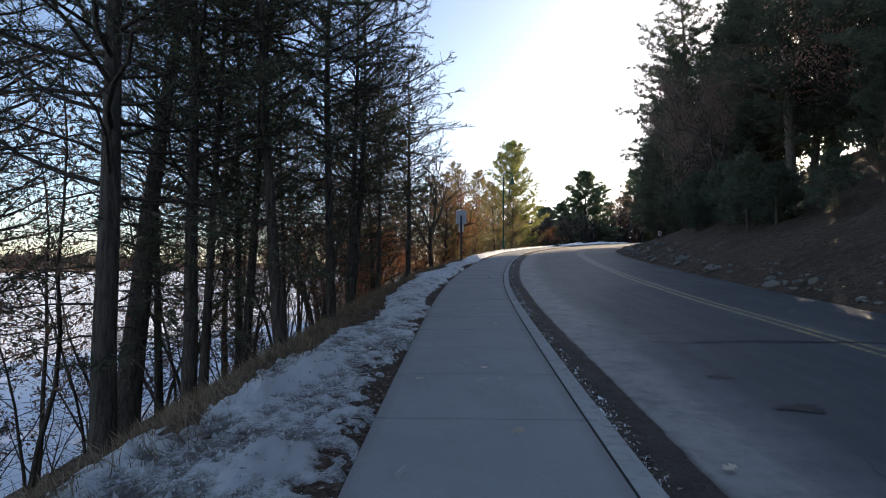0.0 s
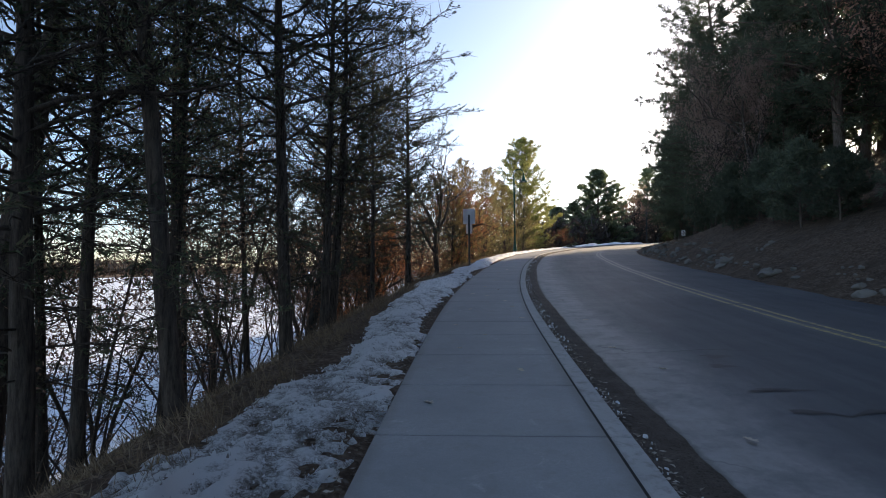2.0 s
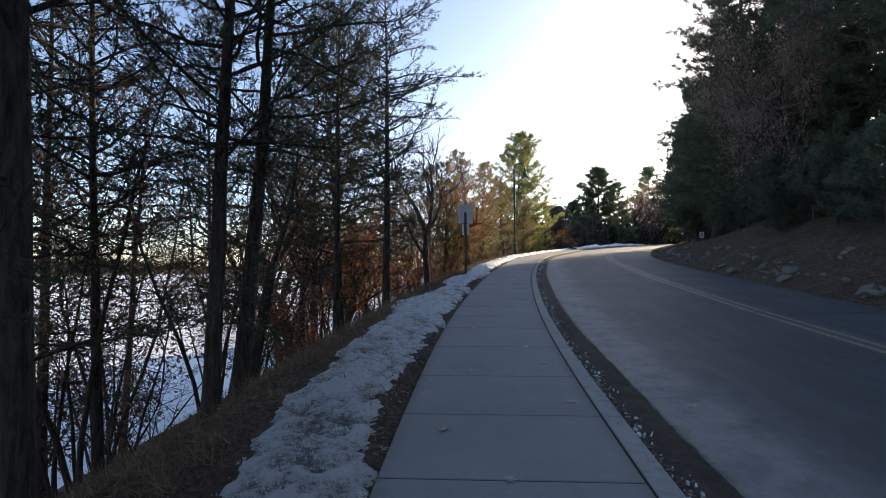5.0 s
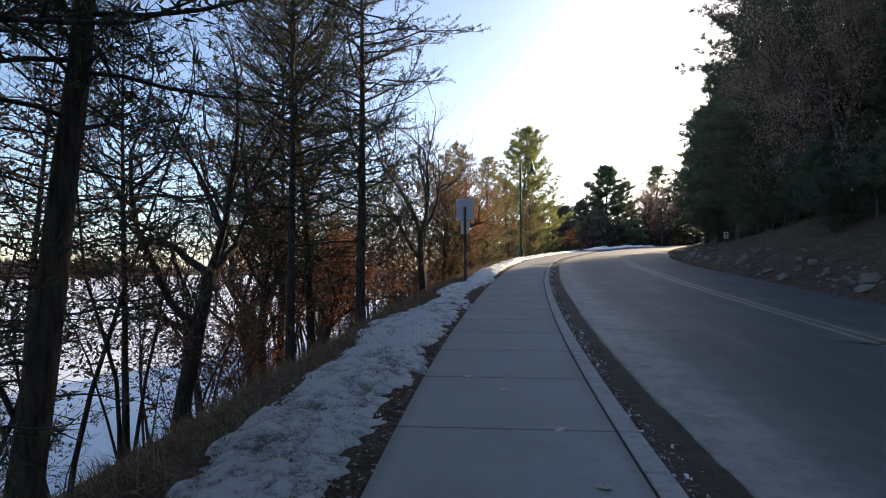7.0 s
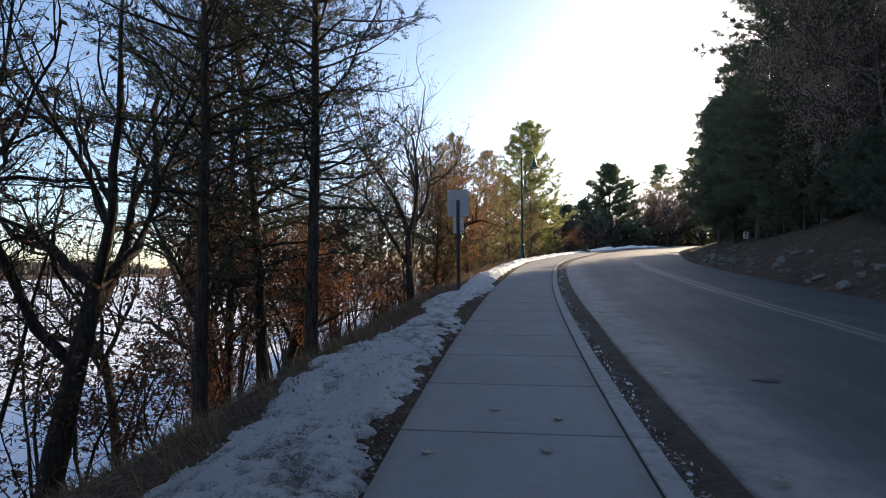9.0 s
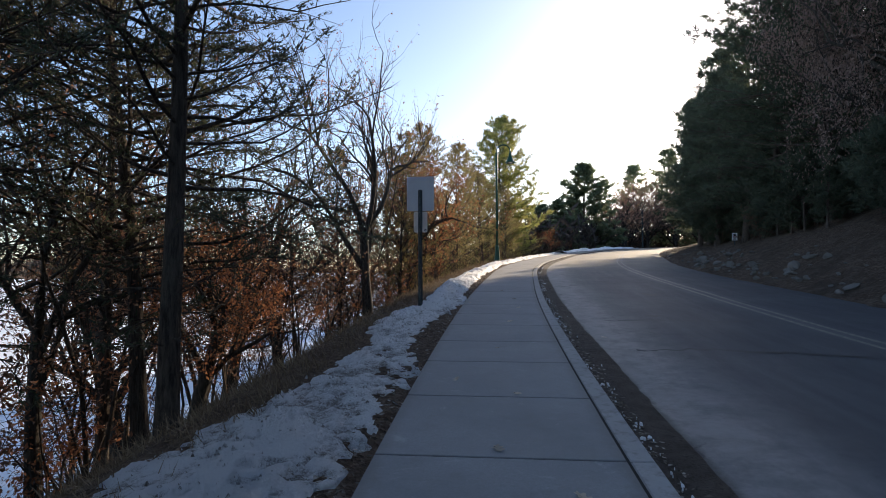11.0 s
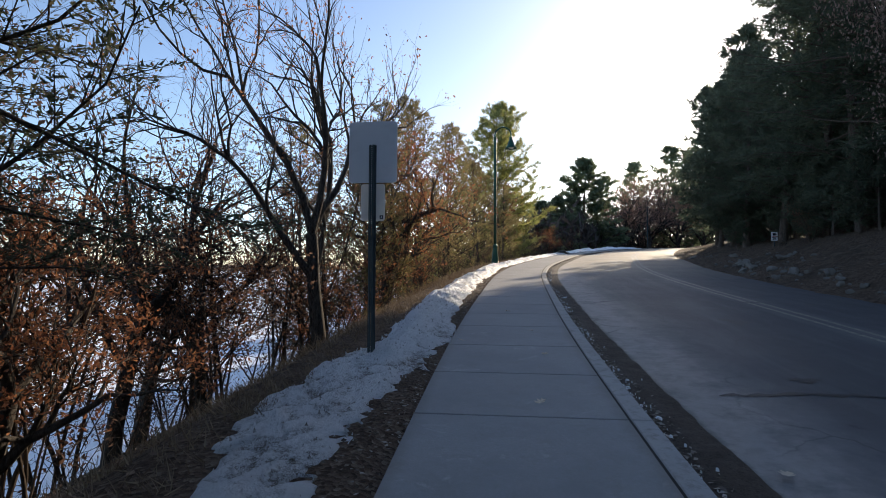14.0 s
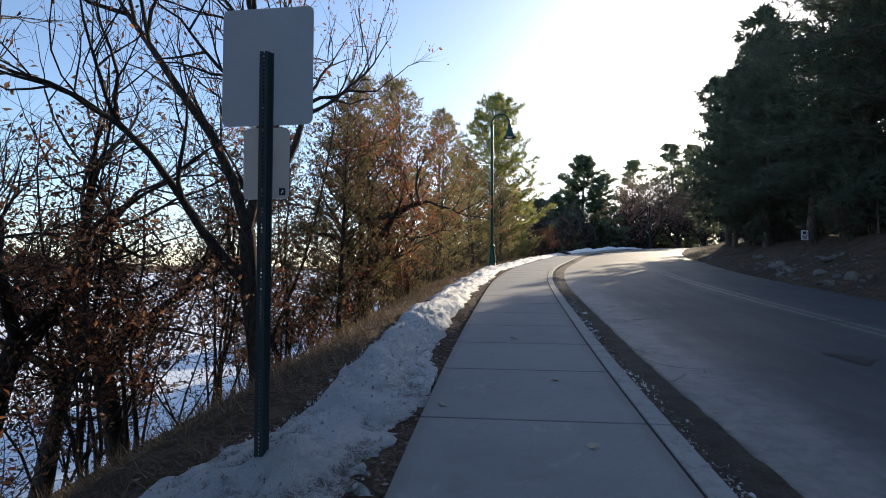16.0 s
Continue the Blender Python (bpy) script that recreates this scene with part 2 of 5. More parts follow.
M = {
    "concrete": concrete_material(), "kerb": kerb_material(), "road": road_material(), "grit": dirt_material(),
    "ground": ground_material(), "snow": snow_material(), "clean_snow": clean_snow_material(), "lake": lake_material(),
    "joint": paint_material("joint_filler", (0.018, 0.017, 0.016), 0.95, 0, (0.04, 0.037, 0.033), 0.6, 20), "line": line_material(), "rock": rock_material(),
    "cedar_bark": bark_material("cedar_bark", (0.03, 0.024, 0.02), (0.115, 0.092, 0.076)),
    "oak_bark": bark_material("oak_bark", (0.03, 0.026, 0.023), (0.11, 0.096, 0.083)),
    "pine_bark": bark_material("pine_bark", (0.06, 0.045, 0.037), (0.18, 0.145, 0.12)),
    "birch_bark": bark_material("birch_bark", (0.2, 0.19, 0.17), (0.5, 0.48, 0.44), 4),
    "twig": bark_material("twig_bark", (0.045, 0.034, 0.027), (0.12, 0.095, 0.075)),
    "cedar_leaf": leaf_material("cedar_spray", (0.055, 0.072, 0.042), (0.08, 0.092, 0.054), (0.115, 0.092, 0.056), sheer=0.3),
    "pine_leaf": leaf_material("pine_needles", (0.085, 0.112, 0.08), (0.115, 0.142, 0.095), (0.14, 0.155, 0.105), sheer=0.6),
    # distance haze painted in: a lighter needle colour for pines past the bend
    "hazed_leaf": leaf_material("hazed_needles", (0.15, 0.2, 0.12), (0.2, 0.25, 0.15), (0.26, 0.28, 0.17), sheer=0.7),
    # low sun through the needles, put into their colour as bright yellow-green
    "sunlit_leaf": leaf_material("sunlit_needles", (0.2, 0.23, 0.08), (0.32, 0.33, 0.11), (0.34, 0.3, 0.13), sheer=0.6),
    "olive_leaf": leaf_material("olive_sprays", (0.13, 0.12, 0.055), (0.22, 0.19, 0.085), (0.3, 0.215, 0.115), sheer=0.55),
    "brown_leaf": leaf_material("brown_oak_leaves", (0.13, 0.075, 0.052), (0.2, 0.118, 0.08), (0.28, 0.175, 0.12), sheer=0.45),
    "oak_leaf": leaf_material("dry_oak_leaves", (0.24, 0.165, 0.14), (0.3, 0.215, 0.18), (0.36, 0.26, 0.22), sheer=0.35),
    # oak leaf copy, lightened in colour for haze and the sun behind it
    "hazed_oak_leaf": leaf_material("hazed_oak_leaves", (0.27, 0.15, 0.11), (0.36, 0.21, 0.155), (0.43, 0.27, 0.2), sheer=0.65),
    "rust_leaf": leaf_material("rust_oak_leaves", (0.17, 0.074, 0.044), (0.29, 0.122, 0.063), (0.42, 0.2, 0.095), sheer=0.5),
    "litter_leaf": leaf_material("fallen_leaves", (0.4, 0.33, 0.25), (0.55, 0.48, 0.4), (0.7, 0.64, 0.56), sheer=0.15),
    "gutter_litter": leaf_material("gutter_litter", (0.09, 0.07, 0.055), (0.24, 0.2, 0.165), (0.5, 0.45, 0.4), sheer=0.1),
    "brown_litter": leaf_material("brown_litter", (0.09, 0.058, 0.04), (0.16, 0.105, 0.07), (0.24, 0.17, 0.12), sheer=0.1),
    "grass": leaf_material("dead_grass", (0.13, 0.088, 0.055), (0.21, 0.15, 0.095), (0.3, 0.23, 0.15), sheer=0.2),
    "far_wood": leaf_material("far_woods", (0.06, 0.05, 0.045), (0.1, 0.082, 0.07), (0.13, 0.1, 0.08), sheer=0.1),
    "sign_back": paint_material("bare_aluminium", (0.5, 0.5, 0.53), 0.45, 0.12, (0.4, 0.4, 0.42), 0.5, 5),
    "plate_back": paint_material("weathered_plate", (0.66, 0.57, 0.5), 0.5, 0.0, (0.55, 0.47, 0.41), 0.5, 5),
    "post": paint_material("dark_green_steel", (0.035, 0.05, 0.056), 0.5, 0.2, (0.08, 0.075, 0.065), 0.4, 30),
    "lamp_green": paint_material("green_enamel", (0.012, 0.075, 0.05), 0.4, 0.1, (0.03, 0.07, 0.055), 0.4, 6),
    "steel": paint_material("galvanised_bolt", (0.45, 0.45, 0.46), 0.4, 0.8),
    "lens": paint_material("frosted_lens", (0.7, 0.68, 0.6), 0.3),
    "ink": paint_material("sign_ink", (0.02, 0.022, 0.03), 0.5),
    "sign_white": paint_material("sign_face", (0.72, 0.72, 0.72), 0.5),
    "sign_red": paint_material("sign_red_ink", (0.4, 0.05, 0.05), 0.5),
    "patch": paint_material("tar_patch", (0.022, 0.022, 0.024), 0.6, 0, (0.05, 0.05, 0.052), 0.7, 18),
}


# ---- mesh helpers ----
def fast(name, V, F, mats, uv=None, smooth=False, index=None):
    """A mesh from arrays of places and of faces that all have the same number of corners."""
    V, F = np.asarray(V, np.float32), np.asarray(F, np.int32)
    me = bpy.data.meshes.new(name)
    n, k = F.shape
    me.vertices.add(len(V))
    me.vertices.foreach_set("co", V.ravel())
    me.loops.add(n * k)
    me.loops.foreach_set("vertex_index", F.ravel())
    me.polygons.add(n)
    me.polygons.foreach_set("loop_start", np.arange(0, n * k, k, dtype=np.int32))
    for m in mats if isinstance(mats, (list, tuple)) else [mats]:
        me.materials.append(m)
    if index is not None:
        me.polygons.foreach_set("material_index", np.asarray(index, np.int32))
    if uv is not None:
        layer = me.uv_layers.new(name="UVMap")
        layer.data.foreach_set("uv", np.asarray(uv, np.float32)[F.ravel()].ravel())
    me.polygons.foreach_set("use_smooth", np.full(n, smooth))
    me.update(calc_edges=True)
    return me


def part(name, bm, material, parent=None, label="", smooth=False):
    """Links a bmesh, or a mesh that is ready, as one object under a thing or a part."""
    if isinstance(bm, bmesh.types.BMesh):
        me = bpy.data.meshes.new(name)
        bm.to_mesh(me)
        bm.free()
        me.materials.append(material)
        if smooth:
            me.polygons.foreach_set("use_smooth", np.full(len(me.polygons), True))
    else:
        me = bm
    ob = new(name, me)
    if parent:
        ob.parent = parent
    return tagged(ob, label)


def thing(name, m, label, category, group="", kind=""):
    ob = new(name)
    ob.empty_display_size = 0.2
    ob.matrix_world = m
    return tagged(ob, label, category, group, kind)


def tube(P, R, sides=6):
    """Places and quads of a round limb along P."""
    P, R = np.asarray(P, float), np.asarray(R, float)
    T = np.gradient(P, axis=0)
    T /= np.linalg.norm(T, axis=1)[:, None] + 1e-9
    ref = np.where(np.abs(T[:, 2:3]) > 0.9, [[1.0, 0, 0]], [[0, 0, 1.0]])
    A = np.cross(T, ref)
    A /= np.linalg.norm(A, axis=1)[:, None] + 1e-9
    B = np.cross(T, A)
    a = np.linspace(0, 2 * np.pi, sides, endpoint=False)
    V = P[:, None] + R[:, None, None] * (np.cos(a)[None, :, None] * A[:, None] + np.sin(a)[None, :, None] * B[:, None])
    n = len(P)
    i, j = np.meshgrid(np.arange(n - 1), np.arange(sides), indexing="ij")
    i, j = i.ravel(), j.ravel()
    j2 = (j + 1) % sides
    F = np.stack([i * sides + j, i * sides + j2, (i + 1) * sides + j2, (i + 1) * sides + j], 1)
    return V.reshape(-1, 3), F


class Pile:
    """Gathers pieces into one mesh."""

    def __init__(self):
        self.v, self.f, self.n = [], [], 0

    def add(self, V, F):
        self.v.append(V)
        self.f.append(np.asarray(F) + self.n)
        self.n += len(V)

    def mesh(self, name, mat, smooth=False):
        return fast(name, np.concatenate(self.v), np.concatenate(self.f), mat, smooth=smooth)


def box_bm(sx, sy, sz, cx=0, cy=0, cz=0, bevel=0.0):
    bm = bmesh.new()
    bmesh.ops.create_cube(bm, size=1, matrix=Matrix.Translation((cx, cy, cz)) @ Matrix.Diagonal((sx, sy, sz, 1)))
    if bevel:
        bmesh.ops.bevel(bm, geom=bm.edges[:], offset=bevel, segments=1, affect="EDGES")
    return bm


def lathe(profile, sides=20):
    """A bmesh turned about z from (radius, height) pairs."""
    bm = bmesh.new()
    rings = [[bm.verts.new((r * math.cos(2 * math.pi * k / sides), r * math.sin(2 * math.pi * k / sides), z)) for k in range(sides)] for r, z in profile]
    for a, b in zip(rings, rings[1:]):
        for k in range(sides):
            bm.faces.new((a[k], a[(k + 1) % sides], b[(k + 1) % sides], b[k]))
    bm.faces.new(rings[0][::-1])
    bm.faces.new(rings[-1])
    return bm


# ---- plan: the walk's lakeside edge, its grade, and the lie of the land ----
EDGE = [(-60, -1.6), (-40, -1.2), (-20, -0.85), (-8, -0.62), (2, -0.42), (5, -0.33), (8, -0.21), (12.2, -0.02), (15, 0.18), (18.6, 0.54), (22.5, 1.05), (26.3, 1.6),
        (30.7, 2.3), (36.2, 3.36), (42.5, 4.6), (47.4, 5.9), (51.2, 7.1), (57.5, 9.6), (66, 12.9), (75, 17.3), (90, 25.8), (110, 39), (140, 62), (180, 95)]
CY = np.arange(-60, 180, 0.25)
CX = np.interp(CY, [e[0] for e in EDGE], [e[1] for e in EDGE])
kern = np.exp(-0.5 * (np.arange(-24, 25) * 0.25 / 2.2) ** 2)
CX = np.convolve(np.concatenate([CX[0] + np.arange(-24, 0) * (CX[1] - CX[0]), CX, CX[-1] + np.arange(1, 25) * (CX[-1] - CX[-2])]), kern / kern.sum(), "valid")
CT = np.stack([np.gradient(CX), np.gradient(CY)], 1)
CT /= np.linalg.norm(CT, axis=1)[:, None]
KERB_IN, KERB_OUT, CENTRE, ROAD_R = 1.79, 1.99, 6.45, 9.45
LAKE = -4.0


def grade(y):
    y = np.asarray(y, float)
    return 0.065 + 0.058 * np.clip(y, -40, 100) + 0.02 * np.clip(y - 100, 0, 80)


def at(y, u, dz=0.0):
    """The place u metres to the road's side of the walk's edge, where that edge passes y."""
    x = np.interp(y, CY, CX)
    tx, ty = np.interp(y, CY, CT[:, 0]), np.interp(y, CY, CT[:, 1])
    return np.stack([x + u * ty, y - u * tx, grade(y) + dz + 0 * x], -1)


def near(x, y):
    """For places: the y of the nearest point of the edge, and the offset from it."""
    x, y = np.atleast_1d(np.asarray(x, float)), np.atleast_1d(np.asarray(y, float))
    S, U = np.empty(len(x)), np.empty(len(x))
    for a in range(0, len(x), 4000):
        p, q = x[a:a + 4000], y[a:a + 4000]
        i = np.argmin((CX[None] - p[:, None]) ** 2 + (CY[None] - q[:, None]) ** 2, axis=1)
        dx, dy = p - CX[i], q - CY[i]
        S[a:a + 4000] = CY[i] + (dx * CT[i, 0] + dy * CT[i, 1]) * CT[i, 1]
        U[a:a + 4000] = dx * CT[i, 1] - dy * CT[i, 0]
    return S, U


def wave(x, y, f, seed=0.0):
    """A cheap smooth unevenness."""
    return (np.sin(x * f + 1.3 * seed + 2 * np.sin(y * f * 0.7 + seed)) + np.sin(y * f * 1.27 + 0.7 * seed + 1.7 * np.sin(x * f * 0.61 - seed)) + 0.6 * np.sin((x + y) * f * 2.1 + seed)) / 2.6


def land(x, y):
    """Height of the ground at places."""
    x, y = np.atleast_1d(np.asarray(x, float)), np.atleast_1d(np.asarray(y, float))
    S, U = near(x, y)
    z = grade(S)
    rough = 0.05 * wave(x, y, 1.9, 1) + 0.03 * wave(x, y, 4.7, 2)
    d = np.clip(-1.6 - U, 0, None)
    left = z - 0.02 - 0.54 * d * np.minimum(1, d / 1.2 + 0.25) + rough * np.clip(d / 1.5, 0, 1)
    left = np.maximum(left, LAKE - 0.4)
    left = np.where((U > -0.4) & (U < 0), z - 0.025, left)
    far = np.clip((-x - 330) / 60, 0, 1)
    left = np.where(far > 0, LAKE - 0.4 + far * (9 + 7 * wave(x, y, 0.012, 3) + 3 * wave(x, y, 0.04, 5)), left)
    e = np.clip(U - ROAD_R - 0.25, 0, None)
    k = np.interp(S, [-60, 38, 50, 62, 180], [1.0, 1.0, 0.55, 0.42, 0.35])
    rise = k * np.interp(e, [0, 1.6, 6], [0.02, 0.75, 3.0]) + np.interp(e, [6, 18, 40, 90], [0.0, 5.6, 13.5, 18.0])
    right = z - 0.05 + rise + 2.2 * rough * np.clip(e / 1.5, 0.2, 1)
    mid = z - 0.13
    return np.where(U < 0, left, np.where(U > ROAD_R + 0.1, right, mid))


def strip(name, us, ys, mat, dz=None, smooth=True):
    """A ribbon along the road: columns at the offsets us, rows at ys; dz(y, u) lifts it."""
    ys, us = np.asarray(ys, float), np.asarray(us, float)
    V, UV = [], []
    for u in us:
        p = at(ys, u)
        if dz is not None:
            p[:, 2] += dz(ys, u)
        V.append(p)
        UV.append(np.stack([np.full(len(ys), u), ys], -1))
    V, UV = np.concatenate(V), np.concatenate(UV)
    n = len(ys)
    i, j = np.meshgrid(np.arange(len(us) - 1), np.arange(n - 1), indexing="ij")
    i, j = i.ravel(), j.ravel()
    F = np.stack([i * n + j, (i + 1) * n + j, (i + 1) * n + j + 1, i * n + j + 1], 1)
    return fast(name, V, F, mat, uv=UV, smooth=smooth)


# ---- the large structure ----
def axis(lo, hi, step, reach):
    mid = np.arange(lo, hi + step / 2, step)
    out = np.cumsum(step * 1.28 ** np.arange(1, 40))
    out = out[out < reach]
    return np.concatenate([lo - out[::-1], mid, hi + out])


gx, gy = axis(-15, 30, 0.36, 2600), axis(-8, 84, 0.45, 2600)
GX, GY = np.meshgrid(gx, gy, indexing="ij")
GZ = land(GX.ravel(), GY.ravel())
a, b = len(gx), len(gy)
i, j = np.meshgrid(np.arange(a - 1), np.arange(b - 1), indexing="ij")
i, j = i.ravel(), j.ravel()
ground = part("ground", fast("ground", np.stack([GX.ravel(), GY.ravel(), GZ], -1), np.stack([i * b + j, (i + 1) * b + j, (i + 1) * b + j + 1, i * b + j + 1], 1), M["ground"], smooth=True), None)
tagged(ground, "brown leaf-littered ground falling steeply to a frozen lake", "ground", kind="structure")

lx, ly = axis(-60, -4, 2.0, 900), axis(-20, 120, 4.0, 1500)
lx = lx[lx < 30]
LX, LY = np.meshgrid(lx, ly, indexing="ij")
a, b = len(lx), len(ly)
i, j = np.meshgrid(np.arange(a - 1), np.arange(b - 1), indexing="ij")
i, j = i.ravel(), j.ravel()
lake = part("water", fast("water", np.stack([LX.ravel(), LY.ravel(), LAKE + 0.05 * wave(LX.ravel(), LY.ravel(), 0.5, 4)], -1), np.stack([i * b + j, (i + 1) * b + j, (i + 1) * b + j + 1, i * b + j + 1], 1), M["lake"], smooth=True), None)
tagged(lake, "frozen lake under bright wind-packed snow", "lake", kind="structure")

ROWS_Y = np.concatenate([np.arange(-40, -4, 1.0), np.arange(-4, 80, 0.4), np.arange(80, 175, 1.5)])
road_us = np.concatenate([[KERB_OUT - 0.02, 2.3], np.arange(2.6, ROAD_R, 0.45), [ROAD_R, ROAD_R + 0.25]])


def camber(y, u):
    return -0.10 + 0.05 * math.sin(math.pi * min(max((u - 2) / 7.45, 0), 1)) + 0.006 * wave(y, np.full_like(y, u), 0.8, 6) - (0.06 if u > ROAD_R + 0.1 else 0)


road = part("road", strip("road", road_us, ROWS_Y, M["road"], camber), None)
tagged(road, "worn grey asphalt road with salt dust curving uphill", "road", kind="structure")


def grit_lift(y, u):
    edge = 0.05 * wave(y, np.full_like(y, 3.0), 0.6, 2) + 0.03 * wave(y, np.full_like(y, 1.0), 4.3, 8) + 0.025 * wave(y, np.full_like(y, 2.0), 13.0, 4)
    prof = np.interp(u + edge * (u - KERB_OUT), [1.98, 2.1, 2.25, 2.38, 2.42, 2.48], [0.05, 0.036, 0.022, 0.012, 0.004, -0.03])
    return camber(y, u) + prof + (0.004 * wave(y, np.full_like(y, u * 9), 7, 3) if u < 2.4 else 0)


grit = part("gutter_grit", strip("gutter_grit", np.append(np.linspace(KERB_OUT - 0.01, 2.4, 8), [2.44, 2.5]), np.concatenate([np.arange(-10, 36, 0.07), np.arange(36, 90, 0.25)]), M["grit"], grit_lift), None)
tagged(grit, "dark damp grit lying in the gutter along the kerb", "grit", kind="structure")

for k, off in enumerate((-0.13, 0.13)):
    ln = part("centre_line", strip("centre_line", [CENTRE + off - 0.05, CENTRE + off + 0.05], ROWS_Y, M["line"], lambda y, u: camber(y, u) + 0.006), None)
    tagged(ln, "faded yellow centre line painted on the road", "road marking", kind="structure")


# ---- trees ----
def bend(rng, p, d, length, n, wander, lift):
    """A wandering line from p along d."""
    P = [np.array(p, float)]
    d = np.array(d, float)
    for k in range(n):
        d = d + rng.normal(0, wander, 3) + np.array([0, 0, lift / n])
        d /= np.linalg.norm(d)
        P.append(P[-1] + d * length / n)
    return np.array(P)


def needles(rng, C, D, count, length, width, spread):
    """Tufts of narrow blades at C along D, as triangles."""
    n = len(C)
    C, D = np.repeat(C, count, 0), np.repeat(D, count, 0)
    d = D + rng.normal(0, spread, (n * count, 3))
    d /= np.linalg.norm(d, axis=1)[:, None]
    s = np.cross(d, rng.normal(0, 1, (n * count, 3)))
    s /= np.linalg.norm(s, axis=1)[:, None] + 1e-9
    L = length * rng.uniform(0.6, 1.3, (n * count, 1))
    W = width * rng.uniform(0.7, 1.3, (n * count, 1))
    C = C + rng.normal(0, length * 0.25, C.shape)
    V = np.stack([C - s * W * 0.5, C + s * W * 0.5, C + d * L], 1).reshape(-1, 3)
    return V, np.arange(len(V)).reshape(-1, 3)


def blades(rng, C, size, flat=0.0):
    """Single bent leaves at C: two triangles each."""
    n = len(C)
    d = rng.normal(0, 1, (n, 3))
    d[:, 2] = d[:, 2] * (1 - flat) - 0.25
    d /= np.linalg.norm(d, axis=1)[:, None]
    s = np.cross(d, rng.normal(0, 1, (n, 3)))
    s /= np.linalg.norm(s, axis=1)[:, None] + 1e-9
    up = np.cross(s, d)
    L = size * rng.uniform(0.6, 1.25, (n, 1))
    V = np.stack([C, C + d * L * 0.6 + s * L * 0.24 + up * L * 0.14, C + d * L, C + d * L * 0.45 - s * L * 0.24 + up * L * 0.1], 1).reshape(-1, 3)
    q = np.arange(n)[:, None] * 4
    return V, np.concatenate([q + [[0, 1, 2]], q + [[0, 2, 3]]])


def conifer(name, seed, tall, girth, bare, reach, boughs, bark, leaf, climb=0.15, tuft=(5, 0.17, 0.03, 0.55), gaps=0.25, peak=0.35, dense=1.0, dead=8, wander=0.1, twigs=True, steps=(0.4, 0.62, 0.82, 1.0), long=1.0):
    """Trunk with limbs, and sprays. reach: the longest bough; peak: where on the crown it grows; climb: how the boughs rise."""
    rng = np.random.default_rng(seed)
    wood, C, D = Pile(), [], []
    T = bend(rng, (0, 0, -0.4), (rng.normal(0, 0.03), rng.normal(0, 0.03), 1), tall + 0.4, 14, 0.018, 0.05)
    hs = T[:, 2]
    wood.add(*tube(T, girth * np.concatenate([[1.35, 1.05], np.linspace(0.95, 0.06, 13)]), 9))
    for k in range(boughs + dead):
        f = k / boughs if k < boughs else rng.uniform(-0.3, 0.05)
        h = bare + (tall - bare) * (1 - (1 - max(f, 0)) ** 1.15) * 0.99 if f >= 0 else bare * (1 + f * 2.2)
        base = np.array([np.interp(h, hs, T[:, 0]), np.interp(h, hs, T[:, 1]), h])
        az = k * 2.399 + rng.normal(0, 0.5)
        ff = max(f, 0)
        prof = np.interp(ff, [0, peak, 0.75, 1], [0.72, 1.0, 0.52, 0.1])
        L = reach * prof * rng.uniform(0.6, 1.12) * (0.55 if k >= boughs else 1)
        up = climb + 0.6 * ff ** 2 + rng.normal(0, 0.1)
        P = bend(rng, base, (math.cos(az), math.sin(az), up), L, 6, wander, 0.25 if k < boughs else -0.3)
        r = min(girth * 0.3, 0.0095 * L + 0.006) * (0.75 if k >= boughs else 1)
        wood.add(*(tube(P, r * np.linspace(1, 0.15, 7), 4) if twigs else tube(P[::3], r * np.linspace(1, 0.2, 3), 3)))
        if k >= boughs and rng.random() < 0.35:
            continue
        thin = rng.random() < gaps * 0.5
        nsub = max(4, int(L * 6.5 * dense))
        for m in range(nsub):
            q = 0.16 + 0.84 * (m + rng.random()) / nsub
            c = np.array([np.interp(q * 6, range(7), P[:, a]) for a in range(3)])
            d0 = P[min(int(q * 6) + 1, 6)] - P[min(int(q * 6), 5)]
            d0 /= np.linalg.norm(d0)
            side = np.cross(d0, (0, 0, 1)) * (1 if m % 2 else -1)
            d = d0 * rng.uniform(0.5, 1.0) + side * rng.uniform(0.4, 1.0) + np.array([0, 0, rng.normal(0.05, 0.3)])
            d /= np.linalg.norm(d)
            ls = long * (0.22 + 0.5 * (1 - q) * rng.uniform(0.4, 1)) * min(1, 0.35 + L / 2.5)
            S = bend(rng, c, d, ls, 3, 0.18, 0.15)
            if twigs:
                wood.add(*tube(S[[0, 3]], [0.007, 0.002], 3))
            if thin and rng.random() < 0.7 or rng.random() < gaps * 0.5:
                continue
            for w in steps:
                C.append(np.array([np.interp(w * 3, range(4), S[:, a]) for a in range(3)]))
                D.append(S[3] - S[2])
    C, D = np.array(C), np.array(D)
    D /= np.linalg.norm(D, axis=1)[:, None]
    V, F = needles(rng, C, D, tuft[0], tuft[1], tuft[2], tuft[3])
    return wood.mesh(name + "_trunk", bark, True), fast(name + "_crown", V, F, leaf)


